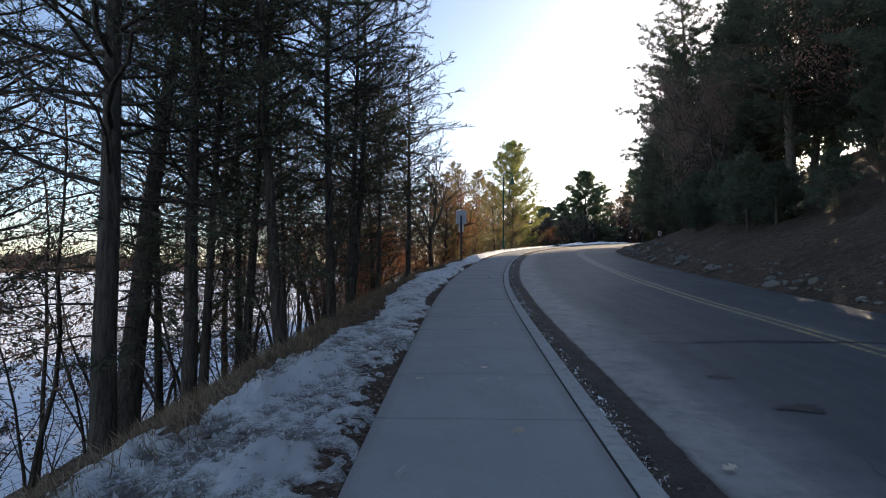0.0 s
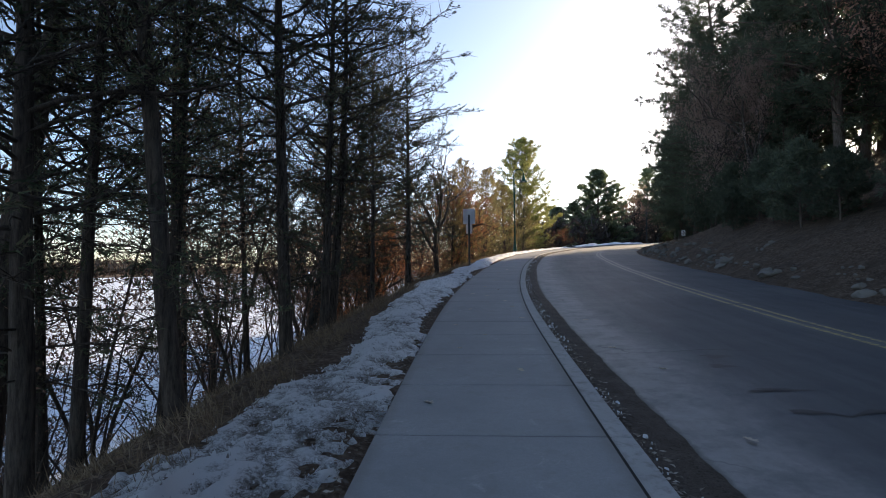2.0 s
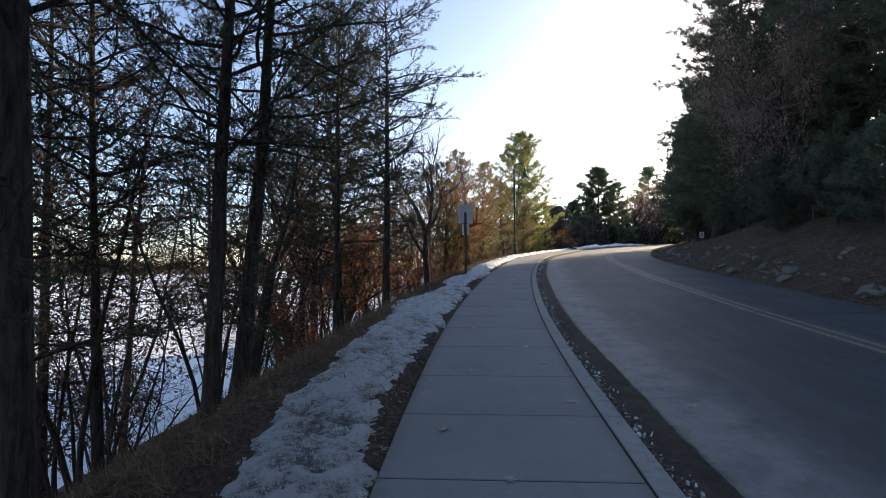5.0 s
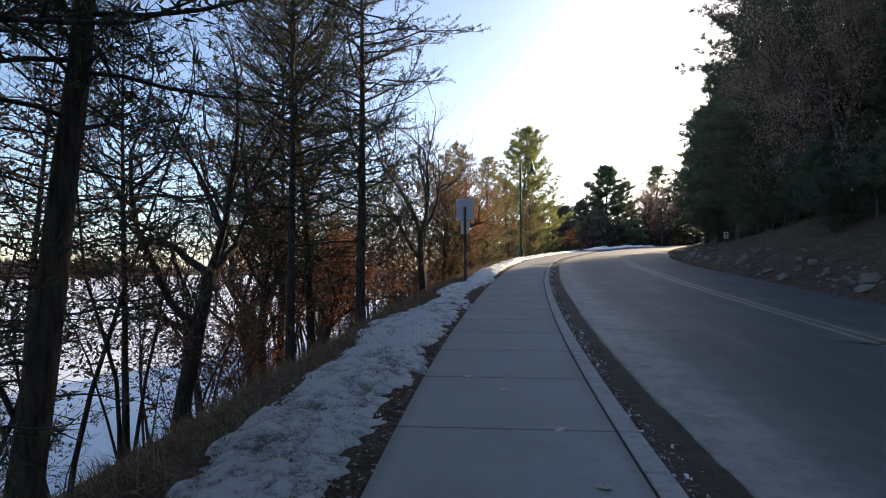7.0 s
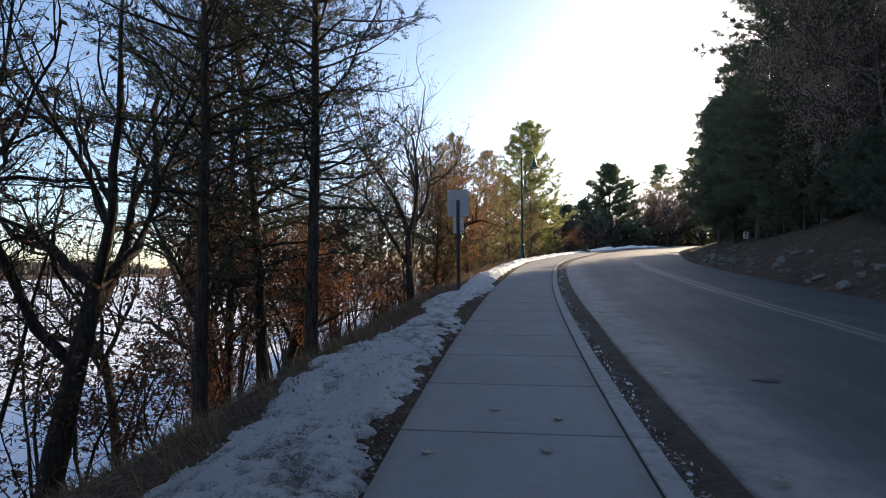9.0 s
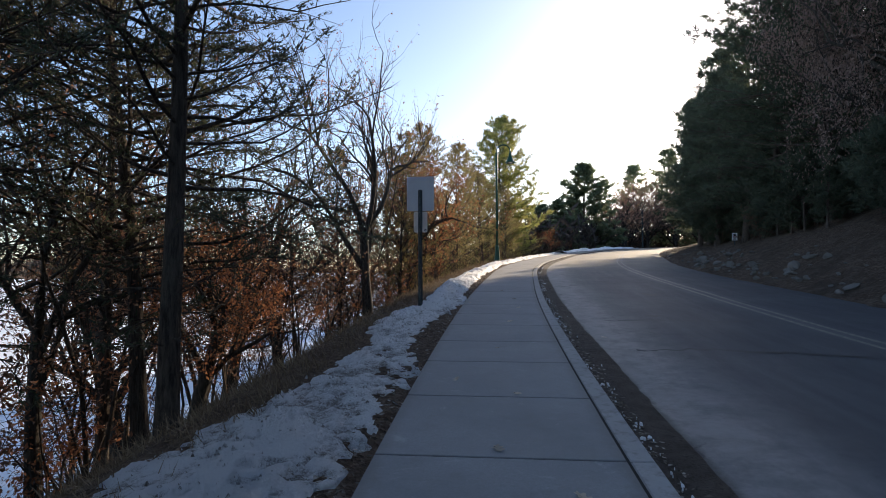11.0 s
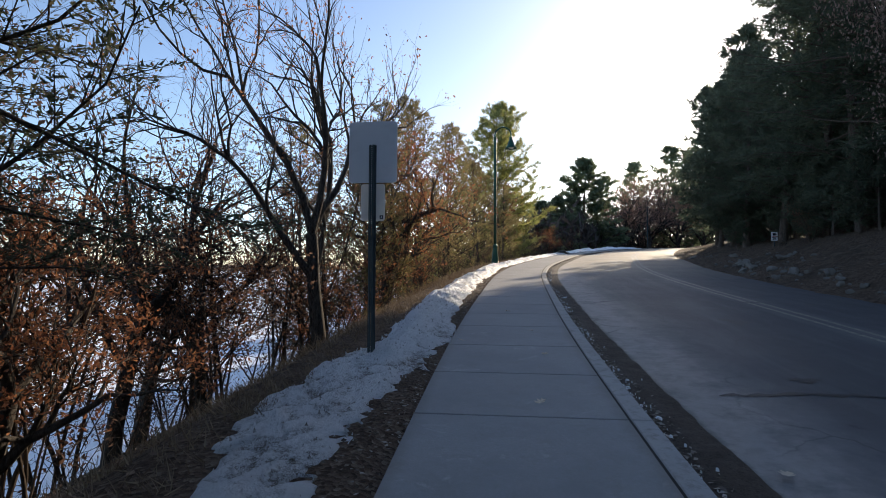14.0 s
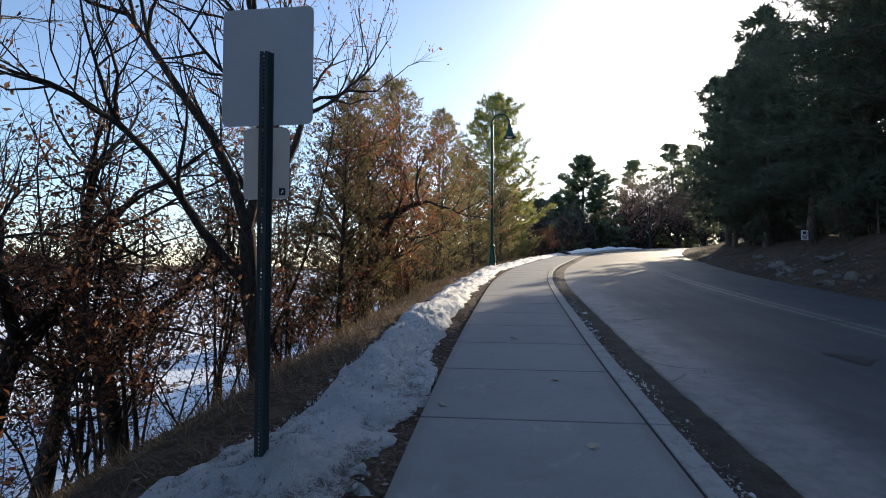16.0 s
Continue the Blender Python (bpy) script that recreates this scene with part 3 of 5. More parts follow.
def broadleaf(name, seed, tall, girth, bare, limbs, spread, levels, bark, leaf, leaves=9, size=0.1, bare_top=0.0, rise=0.55, puff=0.7):
    """A forked trunk with limbs and twigs, and dry leaves that still hang on them."""
    rng = np.random.default_rng(seed)
    wood, tips = Pile(), []

    def grow(p, d, L, r, depth):
        n = 5 if depth > 1 else 4 if depth else 3
        P = bend(rng, p, d, L, n, 0.2, 0.18)
        wood.add(*tube(P, r * np.linspace(1, 0.4 if depth else 0.2, n + 1), 7 if depth > 2 else 5 if depth > 1 else 4 if depth else 3))
        if depth == 0:
            tips.append(P)
            return
        kids = rng.integers(4, 7) if depth < levels else limbs
        for k in range(kids):
            q = rng.uniform(0.25, 1.0) if k else 1.0
            c = np.array([np.interp(q * n, range(n + 1), P[:, a]) for a in range(3)])
            dd = P[-1] - P[-2]
            dd = dd / np.linalg.norm(dd) * 0.7 + rng.normal(0, spread, 3) + np.array([0, 0, rise * 0.3])
            dd /= np.linalg.norm(dd)
            grow(c, dd, L * rng.uniform(0.45, 0.75), max(r * 0.52 * (1.15 - 0.5 * q), 0.004), depth - 1)

    T = bend(rng, (0, 0, -0.4), (rng.normal(0, 0.08), rng.normal(0, 0.08), 1), bare + 0.4, 6, 0.05, 0.1)
    wood.add(*tube(T, girth * np.concatenate([[1.4, 1.1], np.linspace(1.0, 0.8, 5)]), 9))
    for k in range(limbs):
        az = k * 2.399 + rng.normal(0, 0.3)
        d = np.array([math.cos(az) * spread * 1.6, math.sin(az) * spread * 1.6, rng.uniform(rise, 1.1)])
        c = T[-1] if k < 3 else T[rng.integers(3, 6)]
        grow(c, d / np.linalg.norm(d), (tall - bare) * rng.uniform(0.42, 0.62), girth * 0.55, levels)
    top = max(P[-1][2] for P in tips)
    C = []
    for P in tips:
        if P[-1][2] > top * (1 - bare_top) and rng.random() < 0.9:
            continue
        if leaves:
            for _ in range(rng.poisson(leaves)):
                C.append(P[rng.integers(2, 4)] + rng.normal(0, size * puff, 3))
    trunk = wood.mesh(name + "_trunk", bark, True)
    if not C:
        return trunk, None
    V, F = blades(rng, np.array(C), size)
    return trunk, fast(name + "_crown", V, F, leaf)


def sapling(name, seed, tall, stems, bark, leaf, leaves, size, lean=0.25, spread=0.42, foot=0.16):
    """A clump of thin stems with level side boughs, twigs, and clusters of leaves at their ends."""
    rng = np.random.default_rng(seed)
    wood, C = Pile(), []
    for k in range(stems):
        az = rng.uniform(0, 6.28)
        d = np.array((math.cos(az) * lean, math.sin(az) * lean, 1))
        L = tall * rng.uniform(0.5, 1.0)
        P = bend(rng, (rng.normal(0, 0.15), rng.normal(0, 0.15), -0.25), d / np.linalg.norm(d), L + 0.25, 7, 0.12, 0.1)
        wood.add(*tube(P, (0.008 + 0.006 * L) * np.linspace(1, 0.2, 8), 5))
        count = int(L * 5)
        for m in range(count):
            q = foot + (1 - foot) * (m + rng.random()) / count
            c = np.array([np.interp(q * 7, range(8), P[:, a]) for a in range(3)])
            az2 = m * 2.399 + rng.normal(0, 0.5)
            reach = L * spread * (1 - 0.6 * q) * rng.uniform(0.45, 1.0) + 0.12
            S = bend(rng, c, (math.cos(az2), math.sin(az2), rng.uniform(0.0, 0.5)), reach, 4, 0.2, 0.12)
            wood.add(*tube(S[[0, 2, 4]], [0.004 + 0.005 * reach, 0.005, 0.002], 3))
            for w in range(4):
                d2 = (S[4] - S[0]) / reach * 0.5 + rng.normal(0, 0.5, 3)
                S2 = bend(rng, S[w + 1 if w < 3 else 4], d2 / np.linalg.norm(d2), reach * rng.uniform(0.2, 0.45) + 0.06, 2, 0.25, 0.1)
                wood.add(*tube(S2[[0, 2]], [0.004, 0.0015], 3))
                if leaves and rng.random() < 0.75:
                    for _ in range(rng.poisson(leaves)):
                        C.append(S2[rng.integers(1, 3)] + rng.normal(0, size * 0.75, 3))
    trunk = wood.mesh(name + "_stems", bark, True)
    if not C:
        return trunk, None
    V, F = blades(rng, np.array(C), size)
    return trunk, fast(name + "_leaves", V, F, leaf)


KINDS = {}


def plant(kind, name, x, y, scale=1.0, turn=0.0, label="", category="tree", group="", lean=(0, 0), wide=None, sink=0.0):
    """Sets a tree of a kind on the ground."""
    z = float(land(x, y)[0]) - sink
    m = pose(x, y, z, lean[0], lean[1], turn) @ Matrix.Diagonal((wide or scale, wide or scale, scale, 1))
    ob = new(name)
    ob.empty_display_size = 0.3
    ob.matrix_world = m
    trunk, crown = KINDS[kind]
    part("trunk" if category == "tree" else "stem", trunk, None, ob)
    if crown:
        part("crown" if category == "tree" else "foliage", crown, None, ob)
    return tagged(ob, label, category, group)


KINDS["cedar_over"] = conifer("cedar_over", 10, 10.2, 0.115, 2.7, 4.4, 95, M["cedar_bark"], M["cedar_leaf"], 0.2, (6, 0.075, 0.02, 0.8), 0.12, 0.2, 1.3, 2, 0.17, True, (0.25, 0.42, 0.58, 0.72, 0.86, 1.0), 1.9)
for kind, seed, tall, girth, bare, reach, climb, peak in (("cedar_a", 11, 10.6, 0.105, 2.7, 3.0, 0.2, 0.3), ("cedar_b", 12, 11.0, 0.1, 3.1, 2.8, 0.28, 0.35), ("cedar_c", 13, 12.0, 0.11, 3.4, 2.9, 0.1, 0.4), ("cedar_d", 14, 12.5, 0.22, 4.2, 2.6, 0.15, 0.4)):
    KINDS[kind] = conifer(kind, seed, tall, girth, bare, reach, 92, M["cedar_bark"], M["cedar_leaf"], climb, (6, 0.08, 0.019, 0.85), 0.46, peak, 0.95, 20, 0.16, True, (0.28, 0.46, 0.64, 0.82, 1.0), 1.45)
KINDS["pine_a"] = conifer("pine_a", 21, 19.0, 0.26, 3.0, 5.4, 125, M["pine_bark"], M["pine_leaf"], 0.1, (7, 0.3, 0.055, 0.65), 0.15, 0.25, 0.5)
KINDS["pine_b"] = conifer("pine_b", 22, 16.0, 0.22, 2.6, 4.8, 125, M["pine_bark"], M["pine_leaf"], 0.02, (7, 0.27, 0.042, 0.75), 0.15, 0.2, 0.66)
KINDS["pine_c"] = conifer("pine_c", 23, 13.0, 0.2, 0.5, 4.2, 115, M["pine_bark"], M["hazed_leaf"], 0.15, (6, 0.36, 0.14, 0.8), 0.04, 0.15, 0.6, twigs=False)
KINDS["pine_back"] = conifer("pine_back", 26, 18.0, 0.24, 1.5, 5.2, 95, M["pine_bark"], M["pine_leaf"], 0.05, (4, 0.62, 0.17, 0.75), 0.05, 0.2, 0.22, 0, twigs=False)
KINDS["pine_under"] = conifer("pine_under", 28, 3.2, 0.05, 0.1, 1.7, 60, M["pine_bark"], M["pine_leaf"], 0.3, (5, 0.24, 0.055, 0.8), 0.15, 0.2, 0.65, 0, twigs=False)
KINDS["pine_far"] = conifer("pine_far", 27, 17.0, 0.24, 0.8, 5.0, 95, M["pine_bark"], M["hazed_leaf"], 0.1, (5, 0.5, 0.14, 0.8), 0.05, 0.2, 0.32, 0, twigs=False)
KINDS["sunlit_pine"] = conifer("sunlit_pine", 24, 14.0, 0.16, 0.6, 4.6, 135, M["pine_bark"], M["sunlit_leaf"], 0.5, (7, 0.24, 0.055, 0.75), 0.1, 0.18, 0.8, long=1.3)
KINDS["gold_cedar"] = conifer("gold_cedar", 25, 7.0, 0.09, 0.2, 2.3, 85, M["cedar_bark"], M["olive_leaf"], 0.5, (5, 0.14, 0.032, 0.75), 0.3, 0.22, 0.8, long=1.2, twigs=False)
KINDS["oak_brown"] = broadleaf("oak_brown", 31, 11.5, 0.26, 3.2, 7, 0.42, 3, M["oak_bark"], M["oak_leaf"], 24, 0.15, puff=2.0)
KINDS["oak_rust"] = broadleaf("oak_rust", 32, 7.6, 0.19, 2.4, 5, 0.5, 3, M["oak_bark"], M["rust_leaf"], 11, 0.09, 0.12, 0.8, 1.1)
KINDS["oak_far"] = broadleaf("oak_far", 35, 11.0, 0.2, 2.0, 7, 0.5, 2, M["oak_bark"], M["hazed_oak_leaf"], 14, 0.2, 0.05, 0.7, 2.8)
KINDS["oak_bare"] = broadleaf("oak_bare", 33, 10.0, 0.17, 3.2, 5, 0.5, 3, M["oak_bark"], M["rust_leaf"], 0.25, 0.09)
KINDS["oak_sign"] = broadleaf("oak_sign", 36, 10.2, 0.2, 2.8, 5, 0.4, 3, M["oak_bark"], M["rust_leaf"], 2.6, 0.09, 0.15, 0.75, 1.0)
KINDS["sap_rust_a"] = sapling("sap_rust_a", 41, 5.6, 4, M["twig"], M["rust_leaf"], 7.0, 0.1, 0.26, 0.42, 0.3)
KINDS["sap_rust_b"] = sapling("sap_rust_b", 42, 3.6, 4, M["twig"], M["rust_leaf"], 8.5, 0.095, 0.4)
KINDS["sap_brown"] = sapling("sap_brown", 43, 4.6, 4, M["twig"], M["brown_leaf"], 8.5, 0.1, 0.3)
KINDS["sap_dark"] = sapling("sap_dark", 46, 7.4, 3, M["twig"], M["brown_leaf"], 6.5, 0.1, 0.16, 0.42, 0.36)
KINDS["brush"] = sapling("brush", 44, 3.0, 5, M["twig"], M["brown_leaf"], 0.5, 0.08, 0.45)
KINDS["brush_b"] = sapling("brush_b", 45, 2.2, 6, M["twig"], M["brown_leaf"], 1.2, 0.08, 0.55)

# lakeside trees, first the one whose boughs hang over the walk
CEDAR = "dark red cedar with shaggy bark on the lake bank"
for kind, x, y, s, turn, lean, wide in (
    ("cedar_over", -3.4, 25.3, 1.0, 40, (0, 0), 1.15), ("cedar_a", -1.45, 22.0, 0.95, 30, (0, 0), 1.05), ("cedar_b", -2.6, 20.62, 0.95, 200, (0, 0), 0.9), ("cedar_c", -2.58, 13.95, 0.9, 80, (0, -1), 1.05),
    ("cedar_b", -2.35, 12.7, 0.95, 310, (0, 0), 0.95), ("cedar_a", -2.17, 9.86, 1.1, 150, (0, 0), 0.9), ("cedar_c", -2.33, 7.06, 0.9, 260, (0, 0), 0.85),
    ("cedar_b", -4.86, 11.74, 1.05, 45, (0, 0), 0.9), ("cedar_c", -3.95, 9.62, 1.0, 20, (0, 0), 0.85), ("cedar_b", -4.37, 13.87, 0.9, 100, (0, 0), 0.7),
    ("cedar_a", -3.41, 4.34, 1.05, 60, (0, 0), 1.2), ("cedar_d", -5.57, 8.23, 1.0, 120, (0, 6), 1.0), ("cedar_b", -5.54, 9.4, 0.9, 70, (0, 0), 0.8), ("cedar_a", -3.7, 6.81, 1.0, 250, (0, 0), 1.05), ("cedar_b", -4.0, 7.89, 1.0, 330, (0, 2), 0.8),
    ("cedar_a", -7.2, 16.5, 1.15, 75, (0, 0), 1.0), ("cedar_b", -5.84, 20.61, 0.95, 140, (0, 0), 0.7),
    ("cedar_c", -8.8, 21.5, 1.0, 15, (0, 0), 0.9), ("cedar_a", -4.7, 26.4, 1.1, 40, (0, 0), 1.05), ("cedar_b", -7.6, 6.8, 1.05, 280, (0, 0), 1.0), ("cedar_c", -9.6, 9.2, 1.1, 190, (0, 0), 1.1),
):
    plant(kind, "cedar_tree", x, y, s, turn, CEDAR, "tree", "cedars on the lake bank", lean, wide)
FORK = "nearly bare forked oak rising from the lake bank"
plant("oak_bare", "oak_tree", -4.92, 20.82, 1.0, 40, FORK, "tree", "", (0, 0), 0.95)
plant("oak_bare", "oak_tree", -6.3, 24.6, 0.75, 140, "slender leaning oak without leaves on the bank", "tree", "", (0, 16), 0.6)
plant("oak_bare", "oak_tree", -4.56, 24.6, 0.8, 300, "forked oak without leaves on the bank", "tree", "", (0, -8), 0.65)
plant("oak_bare", "oak_tree", -7.8, 32.4, 1.1, 250, "bare oak low on the bank by the lake", "tree")
plant("oak_bare", "oak_tree", -5.2, 33.8, 1.05, 10, "bare spreading oak on the bank", "tree")
plant("oak_sign", "oak_tree", -0.75, 34.5, 1.0, 75, "dark-trunked oak with few rust-brown leaves behind the sign", "tree", "", (0, -9), 0.85)
plant("oak_rust", "oak_tree", -6.76, 30.43, 1.2, 40, "tall oak with rust-brown leaves low on the bank", "tree")
plant("oak_rust", "oak_tree", -3.9, 28.6, 0.8, 190, "leaning oak with rust-brown leaves on the bank", "tree", "", (0, -10))
plant("oak_rust", "oak_tree", 0.4, 41.0, 1.1, 215, "small oak with orange-brown leaves beside the walk", "tree")
plant("oak_rust", "oak_tree", -6.3, 37.0, 1.1, 300, "oak with rust-brown leaves low on the bank", "tree")
plant("oak_rust", "oak_tree", -4.2, 36.4, 1.0, 130, "oak full of rust-brown leaves on the bank", "tree")

RUST = "young oak clump holding orange-brown winter leaves"
BROWN = "young oak clump holding dull brown winter leaves"
rng = np.random.default_rng(5)
for y0, y1, u0, u1, count, kinds, s0, s1 in (
    (2, 9, 4.6, 8.5, 9, ("sap_brown", "brush", "sap_dark"), 0.6, 0.9), (9, 17, 3.6, 8.5, 10, ("sap_dark", "sap_brown", "sap_dark"), 0.7, 1.05), (17, 25, 4.6, 9.0, 10, ("sap_dark", "sap_brown", "sap_rust_b"), 0.75, 1.1),
    (25, 31, 5.2, 9.0, 8, ("sap_rust_a", "sap_dark", "sap_rust_b"), 0.8, 1.15), (31, 37, 4.0, 8.5, 9, ("sap_dark", "sap_rust_a", "sap_brown", "sap_dark"), 0.8, 1.1), (37, 46, 3.0, 8.0, 12, ("sap_rust_b", "sap_brown", "sap_rust_a"), 0.9, 1.3),
):
    for k in range(count):
        yy = y0 + (y1 - y0) * (k + rng.random()) / count
        x, yy, _ = at(yy, -rng.uniform(u0, u1))
        kind = kinds[k % len(kinds)]
        plant(kind, "oak_sapling", x, yy, rng.uniform(s0, s1), rng.uniform(0, 360), RUST if "rust" in kind else BROWN, "shrub", "young oaks on the bank")
for k in range(24):
    y = 4 + 46 * (k + rng.random()) / 24
    x, yy, _ = at(y, -rng.uniform(3.4, 9.0))
    plant("brush" if k % 2 else "brush_b", "bare_shrub", x, yy, rng.uniform(0.7, 1.2), rng.uniform(0, 360), "leafless tangled shrub on the lake bank", "shrub", "bare shrubs on the bank")

# golden cedars and brush between the sign and the lamp, then the pines at the bend
GOLD = "golden-green cedar catching the low sun beside the walk"
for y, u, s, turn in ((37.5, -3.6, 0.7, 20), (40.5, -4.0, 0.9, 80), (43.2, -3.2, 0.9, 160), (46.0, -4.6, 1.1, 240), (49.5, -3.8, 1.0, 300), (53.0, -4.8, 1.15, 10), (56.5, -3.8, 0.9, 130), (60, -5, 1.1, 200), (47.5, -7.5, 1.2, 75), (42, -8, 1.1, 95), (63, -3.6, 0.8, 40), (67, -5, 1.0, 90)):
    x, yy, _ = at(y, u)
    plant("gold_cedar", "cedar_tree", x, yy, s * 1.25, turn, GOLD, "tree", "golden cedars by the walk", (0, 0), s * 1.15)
for y, u in ((39, -2.4), (42.8, -2.6), (45.6, -2.3), (48.4, -2.6), (51.6, -2.4), (54.8, -2.5), (58, -2.3), (63, -2.6), (40.4, -4.8), (36.8, -3.0), (66, -2.5), (70, -2.6), (74, -2.8)):
    x, yy, _ = at(y, u)
    plant("brush", "bare_shrub", x, yy, rng.uniform(0.7, 1.0), rng.uniform(0, 360), "leafless tangled shrub in low sun", "shrub", "bare shrubs by the walk")
plant("sunlit_pine", "pine_tree", 8.5, 72.0, 1.24, 30, "yellow-green white pine lit from behind at the bend", "tree", "", (0, 0), 1.45)
plant("sunlit_pine", "pine_tree", 4.5, 74.0, 0.75, 130, "yellow-green young pine at the bend", "tree")
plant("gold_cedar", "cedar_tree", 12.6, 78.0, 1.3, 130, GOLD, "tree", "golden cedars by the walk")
FAR = "green pine standing beyond the road's bend"
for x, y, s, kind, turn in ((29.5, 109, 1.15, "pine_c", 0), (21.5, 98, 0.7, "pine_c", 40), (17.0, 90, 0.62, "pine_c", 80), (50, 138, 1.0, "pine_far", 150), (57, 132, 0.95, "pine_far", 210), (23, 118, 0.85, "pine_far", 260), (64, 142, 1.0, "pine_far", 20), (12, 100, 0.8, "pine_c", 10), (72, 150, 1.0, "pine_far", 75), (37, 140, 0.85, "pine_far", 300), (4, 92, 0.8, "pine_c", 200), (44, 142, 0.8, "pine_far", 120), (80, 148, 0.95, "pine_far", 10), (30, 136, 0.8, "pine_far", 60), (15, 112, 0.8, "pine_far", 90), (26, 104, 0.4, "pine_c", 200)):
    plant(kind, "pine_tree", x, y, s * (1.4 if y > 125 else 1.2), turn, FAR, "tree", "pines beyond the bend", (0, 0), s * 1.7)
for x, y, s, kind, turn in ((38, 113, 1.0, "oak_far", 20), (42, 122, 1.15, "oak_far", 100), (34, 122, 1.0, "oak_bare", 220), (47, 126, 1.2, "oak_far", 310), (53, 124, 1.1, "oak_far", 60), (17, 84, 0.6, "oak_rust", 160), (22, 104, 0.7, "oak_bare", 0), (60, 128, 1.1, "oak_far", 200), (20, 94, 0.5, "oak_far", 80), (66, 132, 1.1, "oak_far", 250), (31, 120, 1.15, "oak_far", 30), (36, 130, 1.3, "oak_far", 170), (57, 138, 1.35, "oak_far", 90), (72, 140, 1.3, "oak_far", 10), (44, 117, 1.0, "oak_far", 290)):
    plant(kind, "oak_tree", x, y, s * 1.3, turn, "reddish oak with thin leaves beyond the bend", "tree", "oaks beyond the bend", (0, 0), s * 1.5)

# hillside wood across the road
PINE = "tall dark white pine on the shaded hillside"
for y, u, s, kind, turn in (
    (42.5, 15.0, 1.05, "pine_a", 20), (34, 18.5, 1.05, "pine_a", 100), (36, 20.5, 0.95, "pine_back", 75), (39.5, 19.5, 0.95, "pine_back", 205), (27, 22.5, 1.0, "pine_a", 200), (22, 20, 1.05, "pine_a", 300), (16, 26, 1.1, "pine_back", 160), (25, 26, 1.05, "pine_back", 330), (17, 17.5, 1.0, "pine_a", 50), (11, 21, 1.1, "pine_back", 150),
    (47.0, 15.0, 1.05, "pine_b", 250), (51.8, 15.6, 0.98, "pine_b", 350), (56.5, 14.4, 0.88, "pine_b", 90), (59.5, 13.2, 0.82, "pine_b", 190), (70, 14.6, 0.85, "pine_back", 130), (75, 15.5, 0.9, "pine_back", 10), (64, 15.2, 0.85, "pine_back", 310), (67, 12.8, 0.7, "pine_back", 55), (72.5, 13.0, 0.8, "pine_back", 165), (78, 13.4, 0.85, "pine_back", 285), (80, 17, 0.9, "pine_back", 200), (38, 22.5, 1.05, "pine_back", 10), (44, 20, 1.05, "pine_back", 290),
    (50, 19, 1.0, "pine_back", 140), (55.5, 18.5, 0.95, "pine_back", 60), (60, 19, 0.9, "pine_back", 220), 
    (5, 20, 1.05, "pine_back", 260), (-2, 18, 1.0, "pine_back", 0), (-9, 20, 1.1, "pine_back", 120), 
    (66, 19, 0.6, "pine_c", 110), (65, 13.4, 0.72, "pine_b", 10), 
    (36.5, 16.5, 0.34, "pine_back", 60), (40, 17.5, 0.38, "pine_back", 120), (44.8, 16.8, 0.38, "pine_back", 180), (49.5, 16.2, 0.38, "pine_back", 240), (54.5, 15.8, 0.38, "pine_back", 300),
    (32, 21.5, 0.38, "pine_back", 30), (26, 22.0, 0.38, "pine_back", 150), (59, 16.4, 0.34, "pine_back", 70), (20, 23.5, 0.38, "pine_back", 0),
    (24.5, 18.5, 0.36, "pine_back", 210), (28, 21.5, 0.45, "pine_back", 320), (31, 25, 0.6, "pine_back", 100), (22, 22.5, 0.4, "pine_back", 45), (35.5, 24.5, 0.7, "pine_back", 190),
    (14, 23.5, 0.4, "pine_back", 270), (17.5, 27.5, 0.6, "pine_back", 15), (11, 25.5, 0.5, "pine_back", 135), (8, 23, 0.42, "pine_back", 80), (48, 18.2, 0.4, "pine_back", 20), (52.5, 17.4, 0.4, "pine_back", 160),
    (66, 16, 0.5, "pine_back", 30), (71, 15.5, 0.55, "pine_back", 110), (62.5, 22, 0.6, "pine_back", 200), (57, 15.2, 0.32, "pine_back", 290), (69, 20, 0.6, "pine_back", 250), (53, 22.5, 0.6, "pine_back", 350),
    (41, 27, 0.7, "pine_back", 240), (47, 25, 0.7, "pine_back", 70), (21, 29, 0.8, "pine_back", 310), (27, 30, 0.8, "pine_back", 15), (13, 18.5, 0.36, "pine_back", 190), (16, 21, 0.36, "pine_back", 95), (45.5, 14.2, 0.2, "pine_back", 40), (50.5, 15.0, 0.2, "pine_back", 10), (55, 15.2, 0.2, "pine_back", 75), (41, 14.0, 0.2, "pine_back", 120),
):
    x, yy, _ = at(y, u)
    plant(kind, "pine_tree", x, yy, s, turn, PINE, "tree", "pines on the hillside", (0, 0), s * (1.05 if kind == "pine_b" else 1.0))
plant("oak_brown", "oak_tree", 18.75, 35.1, 1.08, 20, "broad oak holding dull brown leaves before dark pines", "tree", "", (0, 0), 0.66)
x, y, _ = at(31.5, 21.5)
plant("oak_far", "oak_tree", x, y, 1.0, 200, "oak holding dull brown leaves on the hillside", "tree")
KINDS["birch"] = broadleaf("birch", 34, 15.0, 0.15, 7.0, 5, 0.4, 2, M["birch_bark"], M["oak_leaf"], 0, 0.1, rise=0.8)
for y, u, s in ((19.8, 16.6, 1.0), (18.6, 17.4, 0.9)):
    x, yy, _ = at(y, u)
    plant("birch", "birch_tree", x, yy, s, 40 * s, "pale-barked birch trunk on the hillside", "tree", "birches on the hillside")
